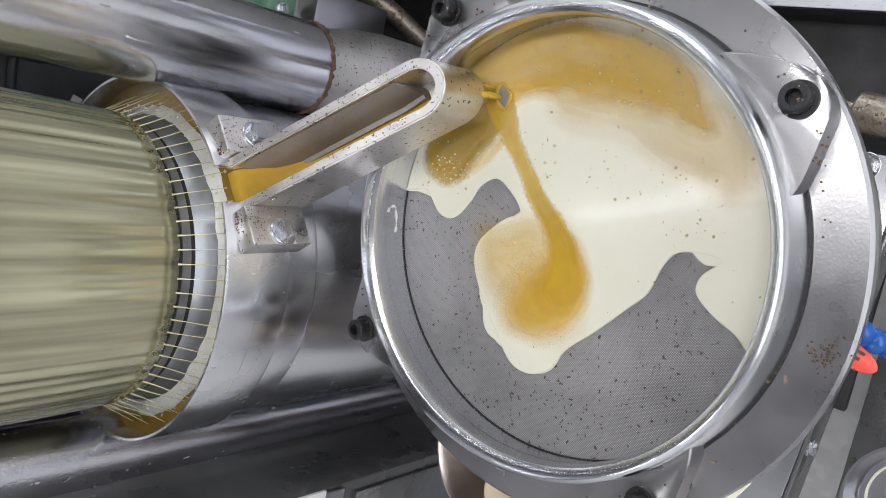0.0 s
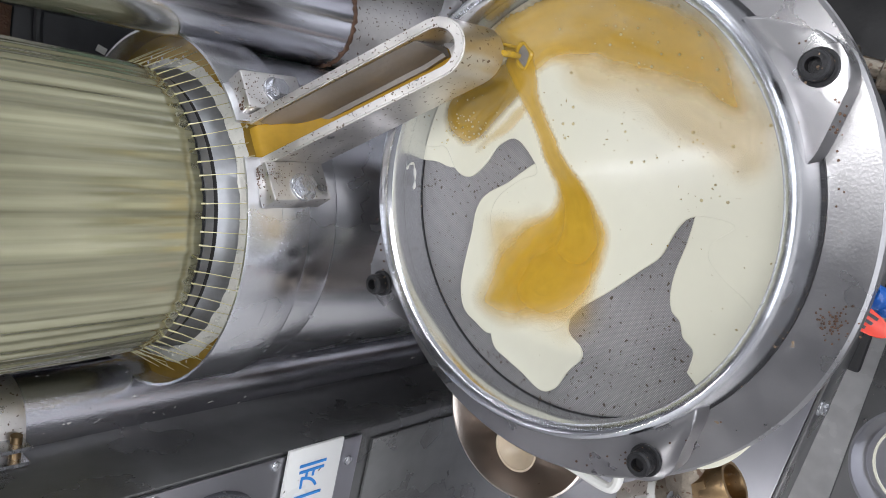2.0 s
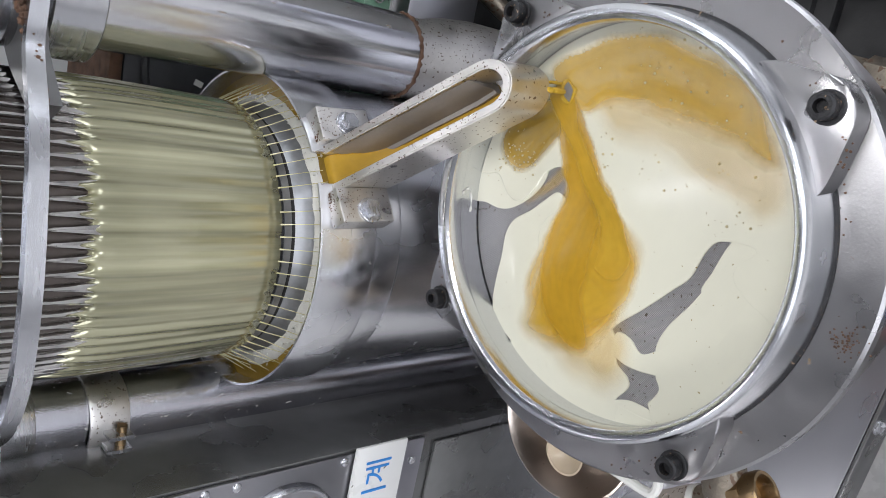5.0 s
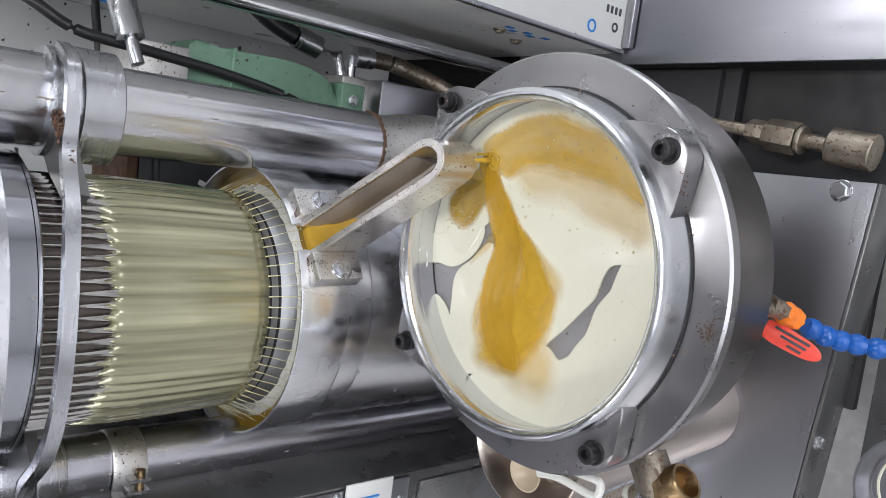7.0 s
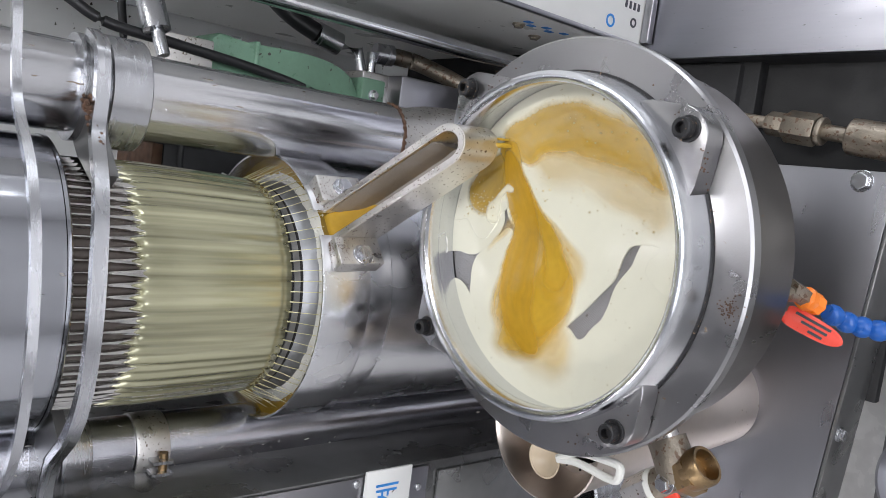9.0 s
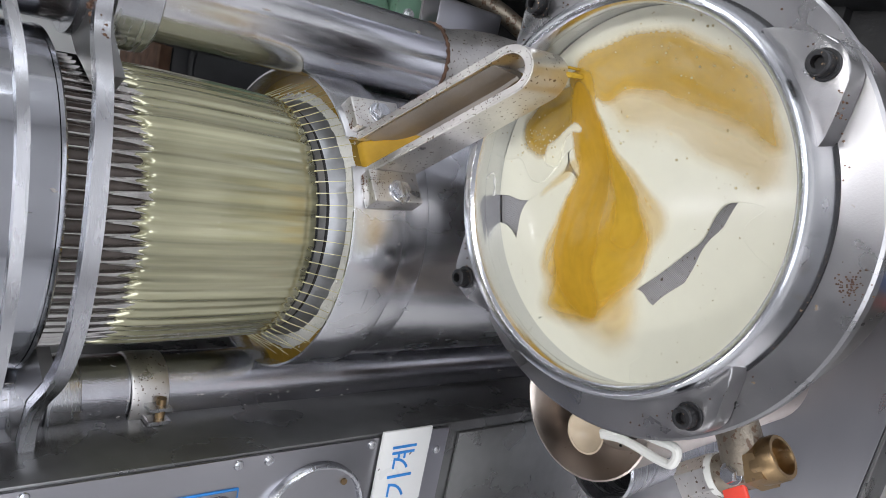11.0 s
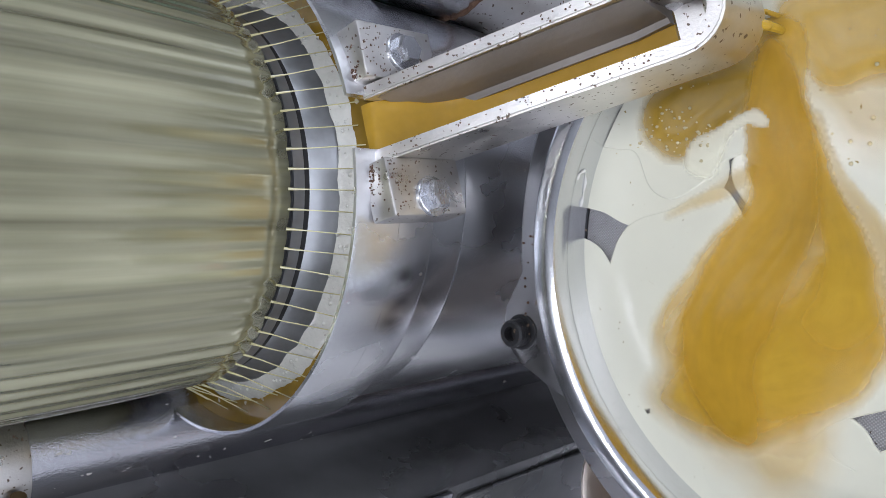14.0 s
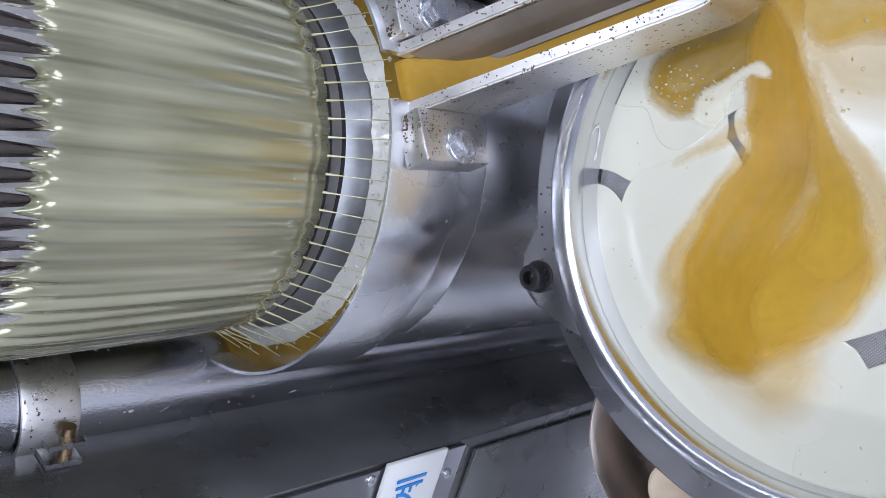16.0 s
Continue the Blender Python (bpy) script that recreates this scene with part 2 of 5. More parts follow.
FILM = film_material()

BUBBLE = material("bubble_brown", (0.56, 0.48, 0.28), 0.15, 0, 0.3, 300, coat=0.6)
JET = material("jet_oil", (0.50, 0.32, 0.03), 0.08, 0, 0.25, 200, coat=0.8)


def swirl_material(name, base, second):
    """Clear amber oil drawn out in streaks along its edge, thin enough there for the foam below to show."""
    m = material(name, base, 0.22, 0, 0.2, 40, 0.0, 60, 0.04, spec=0.25, second=second)
    nt = m.node_tree
    n, link = nt.nodes, nt.links.new
    at, rim = n.new("ShaderNodeAttribute"), n.new("ShaderNodeAttribute")
    at.attribute_name, rim.attribute_name = "oil", "rim"
    tc = n.new("ShaderNodeTexCoord")
    mp = n.new("ShaderNodeMapping")
    mp.inputs["Scale"].default_value = (9, 9, 1)
    link(tc.outputs["Object"], mp.inputs["Vector"])
    sp = n.new("ShaderNodeSeparateXYZ")
    link(mp.outputs["Vector"], sp.inputs[0])
    cb = n.new("ShaderNodeCombineXYZ")
    link(sp.outputs["X"], cb.inputs["X"])
    link(sp.outputs["Y"], cb.inputs["Y"])
    link(rim.outputs["Fac"], cb.inputs["Z"])

    def streak(scale, det, dist, lo, hi):
        nz = n.new("ShaderNodeTexNoise")
        nz.inputs["Scale"].default_value, nz.inputs["Detail"].default_value, nz.inputs["Distortion"].default_value = scale, det, dist
        link(cb.outputs[0], nz.inputs["Vector"])
        rg = n.new("ShaderNodeMapRange")
        rg.inputs["From Min"].default_value, rg.inputs["From Max"].default_value = 0.33, 0.66
        rg.inputs["To Min"].default_value, rg.inputs["To Max"].default_value = lo, hi
        link(nz.outputs["Fac"], rg.inputs["Value"])
        return rg.outputs["Result"]

    a, b = streak(1.0, 3.0, 1.2, 0.80, 1.10), streak(3.2, 3.0, 0.8, 0.90, 1.03)
    last = at.outputs["Fac"]
    for f in (a, b):
        mu = n.new("ShaderNodeMath")
        mu.operation, mu.use_clamp = "MULTIPLY", True
        link(last, mu.inputs[0])
        link(f, mu.inputs[1])
        last = mu.outputs[0]
    link(last, n["Principled BSDF"].inputs["Alpha"])
    return m


SWIRL = swirl_material("swirling_amber_oil", (0.52, 0.325, 0.035), (0.39, 0.235, 0.018))
DEEPOIL = swirl_material("deep_brown_oil", (0.36, 0.225, 0.028), (0.22, 0.135, 0.016))
COREOIL = swirl_material("deep_amber_oil", (0.47, 0.275, 0.022), (0.33, 0.185, 0.012))
WISP = material("cream_foam_wisp", (0.74, 0.72, 0.58), 0.25, 0, 0.1, 60, spec=0.3)
wisp_alpha = WISP.node_tree.nodes.new("ShaderNodeAttribute")
wisp_alpha.attribute_name = "oil"
WISP.node_tree.links.new(wisp_alpha.outputs["Fac"], WISP.node_tree.nodes["Principled BSDF"].inputs["Alpha"])

# ---- shape helpers ----


def finish(bm, name, mt, smooth=35):
    bmesh.ops.recalc_face_normals(bm, faces=bm.faces[:])
    me = bpy.data.meshes.new(name)
    for f in bm.faces:
        f.smooth = True
    bm.to_mesh(me)
    bm.free()
    me.set_sharp_from_angle(angle=radians(smooth))
    me.materials.append(mt)
    return me


def part(name, bm, mt, parent=None, label="", smooth=35):
    ob = new(name, finish(bm, name, mt, smooth))
    ob.parent = parent
    if label:
        ob["label"] = label
    return ob


def thing(name, label, category, m=None, group="", kind=""):
    ob = new(name)
    ob.empty_display_size = 0.02
    if m is not None:
        ob.matrix_basis = m
    return tagged(ob, label, category, group, kind)


def solo(name, bm, mt, label, category, m=None, group="", kind="", smooth=35):
    ob = new(name, finish(bm, name, mt, smooth))
    if m is not None:
        ob.matrix_basis = m
    return tagged(ob, label, category, group, kind)


def lathe(prof, n=96, m=None, bm=None, closed=True, a0=0.0, a1=360.0):
    """Turns a closed outline of (radius, height) round z."""
    bm = bm or bmesh.new()
    m = m or Matrix()
    full = abs(a1 - a0) > 359.9
    rings = []
    for i in range(n if full else n + 1):
        a = radians(a0 + (a1 - a0) * i / n)
        rings.append([bm.verts.new(m @ Vector((r * math.cos(a), r * math.sin(a), z))) for r, z in prof])
    k = len(prof)
    for i in range(n):
        p, q = rings[i], rings[(i + 1) % len(rings)]
        for j in range(k if closed else k - 1):
            l = (j + 1) % k
            try:
                bm.faces.new((p[j], q[j], q[l], p[l]))
            except ValueError:
                pass
    if not full and closed:
        bm.faces.new(rings[0])
        bm.faces.new(rings[-1])
    bmesh.ops.remove_doubles(bm, verts=bm.verts[:], dist=1e-6)
    return bm


def disc_stack(prof, n=48, m=None, bm=None):
    """A solid of revolution from an open outline that starts and ends on the axis."""
    return lathe([(0, prof[0][1])] + list(prof) + [(0, prof[-1][1])], n, m, bm, closed=False)


def box(sx, sy, sz, m=None, bevel=0.001, bm=None):
    bm = bm or bmesh.new()
    made = bmesh.ops.create_cube(bm, size=1.0, matrix=(m or Matrix()) @ Matrix.Diagonal((sx, sy, sz, 1)))
    if bevel:
        edges = list({e for v in made["verts"] for e in v.link_edges})
        bmesh.ops.bevel(bm, geom=edges, offset=bevel, segments=2, affect="EDGES", profile=0.5)
    return bm


def prism(poly, z0, z1, m=None, bevel=0.0, bm=None):
    bm = bm or bmesh.new()
    m = m or Matrix()
    lo = [bm.verts.new(m @ Vector((x, y, z0))) for x, y in poly]
    hi = [bm.verts.new(m @ Vector((x, y, z1))) for x, y in poly]
    k = len(poly)
    top = bm.faces.new(hi)
    bm.faces.new(lo[::-1])
    for i in range(k):
        bm.faces.new((lo[i], lo[(i + 1) % k], hi[(i + 1) % k], hi[i]))
    if bevel:
        bmesh.ops.bevel(bm, geom=list(top.edges), offset=bevel, segments=2, affect="EDGES", profile=0.5)
    return bm


def smooth_line(pts, per=8, closed=False):
    """A smooth curve through a few points."""
    pts = [Vector(p) for p in pts]
    k = len(pts)
    out = []
    for i in range(k if closed else k - 1):
        if closed:
            p0, p1, p2, p3 = (pts[(i + d) % k] for d in (-1, 0, 1, 2))
        else:
            p0, p1, p2, p3 = pts[max(i - 1, 0)], pts[i], pts[i + 1], pts[min(i + 2, k - 1)]
        for s in range(per):
            t = s / per
            out.append(0.5 * ((2 * p1) + (p2 - p0) * t + (2 * p0 - 5 * p1 + 4 * p2 - p3) * t * t + (3 * p1 - p0 - 3 * p2 + p3) * t ** 3))
    if not closed:
        out.append(pts[-1])
    return out


def sweep(line, section, bm=None, up=(0, 0, 1), caps=True):
    """Carries a closed section of (side, up) along a line; section may be a function of the share of the way."""
    bm = bm or bmesh.new()
    rings = []
    for i, p in enumerate(line):
        d = (line[min(i + 1, len(line) - 1)] - line[max(i - 1, 0)]).normalized()
        u = Vector(up)
        if abs(d.dot(u)) > 0.95:
            u = Vector((1, 0, 0)) if abs(d.x) < 0.9 else Vector((0, 1, 0))
        s = d.cross(u).normalized()
        u = s.cross(d)
        sec = section(i / max(1, len(line) - 1)) if callable(section) else section
        rings.append([bm.verts.new(p + s * a + u * b) for a, b in sec])
    k = len(rings[0])
    for p, q in zip(rings, rings[1:]):
        for j in range(k):
            bm.faces.new((p[j], q[j], q[(j + 1) % k], p[(j + 1) % k]))
    if caps:
        bm.faces.new(rings[0])
        bm.faces.new(rings[-1][::-1])
    return bm


def circle(r, n=16):
    return [(r * math.cos(2 * math.pi * i / n), r * math.sin(2 * math.pi * i / n)) for i in range(n)]


def tube(pts, r, n=16, per=8, bm=None):
    return sweep(smooth_line(pts, per) if per else [Vector(p) for p in pts], circle(r, n), bm)


def bolt_shape(hex_r, h, washer_r=0.0, socket=0.0, n=6, m=None):
    """Bolt head on z = 0, with a washer or a socket."""
    bm = bmesh.new()
    z = 0.0
    if washer_r:
        disc_stack([(washer_r, 0), (washer_r, 0.0018), (washer_r * 0.95, 0.0022)], 24, m, bm)
        z = 0.002
    if socket:
        disc_stack([(hex_r, z), (hex_r, z + h - 0.001), (hex_r - 0.001, z + h), (socket, z + h), (socket, z + h * 0.35)], 24, m, bm)
    else:
        disc_stack([(hex_r, z), (hex_r, z + h - 0.0012), (hex_r * 0.86, z + h)], n, m, bm)
    return bm


MF = pose(-0.008, 0.305, 0.85, 0, 2.1) @ pose(0, 0, 0, 0, 0, -14.5) @ pose(0, 0, -0.85)   # the press's own axes: x along its front, y to its back; it leans a little
PF = MF @ pose(0, 0, 0, 0, 0, 14.5)

# ---- room ----
# Unseen shell for the steel to reflect: ceiling kept dark, floor pale and blotchy.
room = [("floor", (5, 5, 0.1), (0, 0, -0.05), FLOORMAT), ("ceiling", (5, 5, 0.1), (0, 0, 2.5), CEILMAT),
        ("wall_north", (5, 0.1, 2.5), (0, 2.45, 1.2), PLASTER), ("wall_south", (5, 0.1, 2.5), (0, -2.45, 1.2), PLASTER),
        ("wall_east", (0.1, 4.8, 2.5), (2.45, 0, 1.2), PLASTER), ("wall_west", (0.1, 4.8, 2.5), (-2.45, 0, 1.2), PLASTER)]
for name, size, at, mt in room:
    solo(name, box(*size, bevel=0), mt, "", "", pose(*at), kind="structure")
solo("wall_behind_press", box(3.2, 0.06, 2.4, bevel=0), WALLPAINT, "white painted wall spattered with dark husk spots", "wall", MF @ pose(0.2, 0.62, 1.2), kind="structure")

# ---- press frame ----
base = thing("machine_pedestal", "near-black pedestal of the oil press", "pedestal", MF)
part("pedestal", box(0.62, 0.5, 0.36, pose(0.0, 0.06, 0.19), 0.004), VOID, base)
# Black deck reaches under the gap, standing in for its shade.
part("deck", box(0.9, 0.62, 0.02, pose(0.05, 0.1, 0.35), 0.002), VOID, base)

rod = thing("tie_rod", "polished steel tie rod of the press, welded to its foot", "tie rod", MF @ pose(0.162, 0, 0), "press tie rods")
part("shaft", disc_stack([(0.0365, 0.737), (0.0372, 0.741), (0.0372, 1.9)], 64), RODSTEEL, rod)
part("foot", disc_stack([(0.045, 0.34), (0.045, 0.66), (0.042, 0.69), (0.0365, 0.715), (0.0362, 0.738)], 48), CAST, rod)
bm = bmesh.new()
rnd = random.Random(4)
line = [Vector((0.0372 * math.cos(a), 0.0372 * math.sin(a), 0.738 + rnd.uniform(-0.0012, 0.0012))) for a in np.linspace(0, 2 * math.pi, 73)]
part("weld_bead", sweep(line, lambda t: circle(0.0016 + 0.0007 * math.sin(t * 190), 6), bm), RUST, rod)
part("collar", lathe([(0.037, 1.003), (0.046, 1.003), (0.047, 1.004), (0.047, 1.034), (0.046, 1.035), (0.037, 1.035)], 64), STEEL, rod)
part("upper_collar", lathe([(0.037, 1.037), (0.0435, 1.037), (0.044, 1.038), (0.044, 1.056), (0.037, 1.057)], 64), STEEL, rod)

rod = thing("tie_rod", "dark oily steel tie rod beside the control box", "tie rod", MF @ pose(-0.1515, 0, 0), "press tie rods")
part("shaft", disc_stack([(0.0285, 0.36), (0.0285, 1.9)], 64), DARKROD, rod)
part("sleeve", lathe([(0.028, 1.02), (0.0305, 1.02), (0.031, 1.021), (0.031, 1.044), (0.028, 1.045)], 64), STEEL, rod)
clamp = thing("pipe_clamp", "bent steel clamp with a brass wing nut on the dark rod", "clamp", MF @ pose(-0.1525, -0.002, -0.010))
part("band", lathe([(0.0284, 0.964), (0.0310, 0.964), (0.0314, 0.966), (0.0314, 0.991), (0.0310, 0.993), (0.0284, 0.993)], 48), CAST, clamp)
for dx in (-0.0055, 0.0055):
    part("tongue", prism([(-0.0015, -0.045), (0.0015, -0.045), (0.0015, -0.026), (-0.0015, -0.026)], 0.966, 0.984, pose(dx - 0.006, 0, 0)), STEEL, clamp)
part("washer", disc_stack([(0.0100, 0), (0.0104, 0.001), (0.0100, 0.003)], 24, pose(-0.014, -0.036, 0.972, 0, -90, 0)), BRASS, clamp)
bm = bolt_shape(0.006, 0.006, m=pose(-0.016, -0.036, 0.972, 0, -90, 0))
for q in (-1, 1):
    box(0.004, 0.0035, 0.011, pose(-0.021, -0.036, 0.972 + q * 0.008, 0, q * 28, 0), 0.001, bm)
part("wing_nut", bm, BRASS, clamp)
part("stud", disc_stack([(0.0038, 0), (0.0038, 0.03)], 12, pose(0.006, -0.036, 0.972, 0, -90, 0)), BRASS, clamp)

ram = thing("hydraulic_ram", "thick dull steel hydraulic ram under the pressing barrel", "hydraulic ram", PF)
part("cylinder", disc_stack([(0.124, 0.36), (0.124, 0.795)], 128), RAMSTEEL, ram)
part("shoulder", lathe([(0.09, 0.7952), (0.1238, 0.7952), (0.1245, 0.797), (0.1245, 0.8235), (0.09, 0.8238)], 128), RAMSTEEL, ram)

# collecting tray with its ring of oil
tray = thing("collecting_tray", "round steel collecting tray below the barrel, wet with oil", "oil tray", PF)
GATE = math.degrees(math.atan2(0.1743 - 0.305, 0.0415 + 0.008))
part("tray_wall", lathe([(0.1282, 0.8482), (0.1312, 0.8482), (0.1312, 0.872), (0.1307, 0.874), (0.1289, 0.874), (0.1282, 0.872)], 128, a0=GATE + 5.4, a1=GATE + 354.6), RAMSTEEL, tray)
part("tray_floor", lathe([(0.1302, 0.824), (0.1312, 0.826), (0.1312, 0.848), (0.08, 0.848), (0.08, 0.83), (0.12, 0.824)], 128), RAMSTEEL, tray)
part("inner_ring", lathe([(0.088, 0.848), (0.1050, 0.848), (0.1050, 0.8585), (0.1035, 0.8615), (0.1005, 0.866), (0.099, 0.873), (0.097, 0.876), (0.088, 0.876)], 96), WETGREY, tray, "oil-wet grey steel ring")
part("oil_ring", lathe([(0.104, 0.849), (0.1281, 0.849), (0.1281, 0.8575), (0.104, 0.8575)], 96), RINGOIL, tray, "amber oil pooled in the ring")
bm = bmesh.new()
foam_rows = []
for i in range(240):
    a = 2 * math.pi * i / 240
    c, s = math.cos(a), math.sin(a)
    wide = 0.0075 + 0.0022 * math.sin(a - 2.2) + 0.0024 * noise.noise((c * 4, s * 4, 1.0)) + 0.0016 * noise.noise((c * 16, s * 16, 4.0))
    ro, ri = 0.1052 + wide, 0.1036 + 0.0018 * noise.noise((c * 9, s * 9, 8.0))
    foam_rows.append([bm.verts.new((r * c, r * s, z + 0.0007 * noise.noise((c * 30, s * 30, r * 400)))) for r, z in ((ri, 0.8605), (ri + 0.0008, 0.8622), (0.1064, 0.8608), (ro - 0.0022, 0.8590), (ro, 0.8574))])
for i in range(240):
    p, q = foam_rows[i], foam_rows[(i + 1) % 240]
    for k in range(4):
        bm.faces.new((p[k], p[k + 1], q[k + 1], q[k]))
part("foam_ring", bm, RINGFOAM, tray, "wet grey-white foam on the oil", 60)
bm = bmesh.new()
rnd = random.Random(5)
for _ in range(190):
    a, q = rnd.uniform(0, 2 * math.pi), rnd.uniform(0.0004, 0.0013)
    r = rnd.gauss(0.1090, 0.0018)
    lathe([(q, 0), (q * 0.85, q * 0.5), (q * 0.4, q * 0.85), (0.00001, q * 0.95)], 8, pose(r * math.cos(a), r * math.sin(a), 0.8616 - (r - 0.1052) * 0.42), bm, closed=False)
part("ring_froth", bm, RINGFOAM, tray, "small clear bubbles on the foam", 80)

# barrel of upright bars, oil running down them
barrel = thing("pressing_barrel", "upright barrel of dark steel bars with oil running down", "press barrel", PF)
# Near-black core, so the slots between bars carry painted shade.
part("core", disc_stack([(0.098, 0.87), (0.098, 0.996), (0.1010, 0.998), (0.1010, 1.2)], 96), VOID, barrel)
slot = None
for i in range(72):
    a = 2 * math.pi * (i + 0.5) / 72
    if slot is None:
        bm = bmesh.new()
        wide = lambda t: 0.0002 + 0.0036 * math.sin(min(1.0, t / 0.62) * math.pi / 2) ** 0.8
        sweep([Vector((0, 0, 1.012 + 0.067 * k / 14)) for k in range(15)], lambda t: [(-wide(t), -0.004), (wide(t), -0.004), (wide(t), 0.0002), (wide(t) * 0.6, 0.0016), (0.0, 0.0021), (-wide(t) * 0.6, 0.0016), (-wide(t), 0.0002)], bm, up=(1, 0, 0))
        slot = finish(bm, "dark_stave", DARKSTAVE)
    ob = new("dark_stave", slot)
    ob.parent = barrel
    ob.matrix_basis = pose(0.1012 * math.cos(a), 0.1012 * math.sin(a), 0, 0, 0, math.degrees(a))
stave = None
for i in range(72):
    a = 2 * math.pi * i / 72
    if stave is None:
        bm = bmesh.new()
        flare = lambda t: 0.0044 - 0.0031 * math.sin(min(1.0, max(0.0, (t - 0.20) / 0.45)) * math.pi / 2)
        sweep([Vector((0, 0, 0.999 + 0.080 * k / 16)) for k in range(17)], lambda t: [(-flare(t), -0.006), (flare(t), -0.006), (flare(t), 0.001), (flare(t) * 0.7, 0.0036), (0.0, 0.0046), (-flare(t) * 0.7, 0.0036), (-flare(t), 0.001)], bm, up=(1, 0, 0))
        stave = finish(bm, "bar", WETSTEEL)
    ob = new("bar", stave)
    ob.parent = barrel
    ob.matrix_basis = pose(0.101 * math.cos(a), 0.101 * math.sin(a), 0, 0, 0, math.degrees(a))
part("lower_lip", lathe([(0.094, 0.878), (0.099, 0.878), (0.099, 0.884), (0.094, 0.884)], 96), WETGREY, barrel)

# the oil film: gathers in points between the bars, hangs as a smooth curtain
bm = bmesh.new()
rows = [(1.021, 0.1038), (1.013, 0.1057), (1.004, 0.1061), (0.992, 0.1062), (0.975, 0.1058), (0.955, 0.1052), (0.935, 0.1045), (0.915, 0.1036), (0.9, 0.1028), (0.8885, 0.1022)]
n = 864
grid = []
for k, (z, r) in enumerate(rows):
    ring = []
    for i in range(n):
        a = 2 * math.pi * i / n
        ph = (a * 72 / (2 * math.pi)) % 1.0
        notch = abs(ph - 0.5) * 2
        zz = z + ((0.012 * notch ** 2 if k == 0 else 0.005 * notch ** 2 if k == 1 else 0))
        rr = r + (0.0009 * math.cos(2 * math.pi * ph) * (0.26 + 0.74 * math.exp(-k * 0.4))) + 0.0005 * math.sin(a * 17 + k * 0.15) + 0.0003 * math.sin(a * 41 + k * 0.12)
        ring.append(bm.verts.new((rr * math.cos(a), rr * math.sin(a), zz)))
    grid.append(ring)
for p, q in zip(grid, grid[1:]):
    for i in range(n):
        bm.faces.new((p[i], p[(i + 1) % n], q[(i + 1) % n], q[i]))
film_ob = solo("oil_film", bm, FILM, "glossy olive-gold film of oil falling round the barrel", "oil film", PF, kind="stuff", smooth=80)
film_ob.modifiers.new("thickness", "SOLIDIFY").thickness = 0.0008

# threads of oil from the film's lower edge
bm = bmesh.new()
for i in range(72):
    a = 2 * math.pi * (i + 0.5) / 72
    c, s = math.cos(a), math.sin(a)
    r0, r1 = 0.1022, 0.1190 + 0.0025 * math.sin(i * 3.1)
    line = [Vector((r0 * c, r0 * s, 0.8895)), Vector(((r0 + 0.0042) * c, (r0 + 0.0042) * s, 0.8815)), Vector((r1 * c, r1 * s, 0.8585))]
    sweep(line, lambda t: circle(0.0007 - 0.0004 * min(1, t * 2), 6), bm)
solo("oil_threads", bm, THREAD, "thin golden threads of oil dripping into the tray", "oil threads", PF, kind="stuff")

head = thing("upper_cylinder", "wide polished steel cylinder above the barrel", "cylinder", PF)
part("shell", disc_stack([(0.1, 1.0755), (0.1205, 1.0755), (0.1205, 1.9)], 128), POLISHED, head)
part("lower_rim", lathe([(0.1, 1.071), (0.1195, 1.071), (0.1212, 1.0725), (0.1212, 1.0750), (0.1, 1.0753)], 128), POLISHED, head)

# bent flat hoop that ties both rods
hoop = thing("hoop_bracket", "bent flat steel hoop round the barrel with packed husk", "bracket", MF)
pts = [(0.205, -0.02, 1.047), (0.19, -0.052, 1.047), (0.155, -0.062, 1.048), (0.125, -0.075, 1.052), (0.09, -0.115, 1.058), (0.05, -0.138, 1.062), (0.0, -0.145, 1.063),
       (-0.05, -0.138, 1.063), (-0.09, -0.115, 1.063), (-0.125, -0.075, 1.063), (-0.15, -0.06, 1.063), (-0.19, -0.055, 1.063), (-0.205, -0.02, 1.063)]
part("band", sweep(smooth_line(pts, 8), [(-0.0045, -0.005), (0.0045, -0.005), (0.0045, 0.005), (-0.0045, 0.005)]), STEEL, hoop)

for q in (-1, 1):
    part("web_plate", prism([(q * x, y) for x, y in ((0.203, -0.012), (0.19, -0.045), (0.155, -0.056), (0.125, -0.069), (0.098, -0.102), (0.084, -0.078), (0.108, -0.02), (0.122, 0.0))][::q], 1.051 - 0.009 * q, 1.0595 - 0.009 * q), DARKSHEET, hoop, "dark web plate caked with husk")

# spout
A, Bp = Vector((0.0415, 0.1743, 0)), Vector((0.0945, 0.0470, 0))
D = (Bp - A).normalized()
WO, WI = 0.0181, 0.0119
LEN = (Bp - A).length - WO
SP = Matrix.Translation((A.x, A.y, 0)) @ Matrix(((D.x, -D.y, 0, 0), (D.y, D.x, 0, 0), (0, 0, 1, 0), (0, 0, 0, 1)))
spout = thing("oil_spout", "cast steel spout that carries amber oil to the pan", "spout", SP)


def spout_outline(r, start, k=14):
    out = [(start, -r)]
    out += [(LEN + r * math.cos(a), r * math.sin(a)) for a in np.linspace(-math.pi / 2, math.pi / 2, k)]
    return out + [(start, r)]


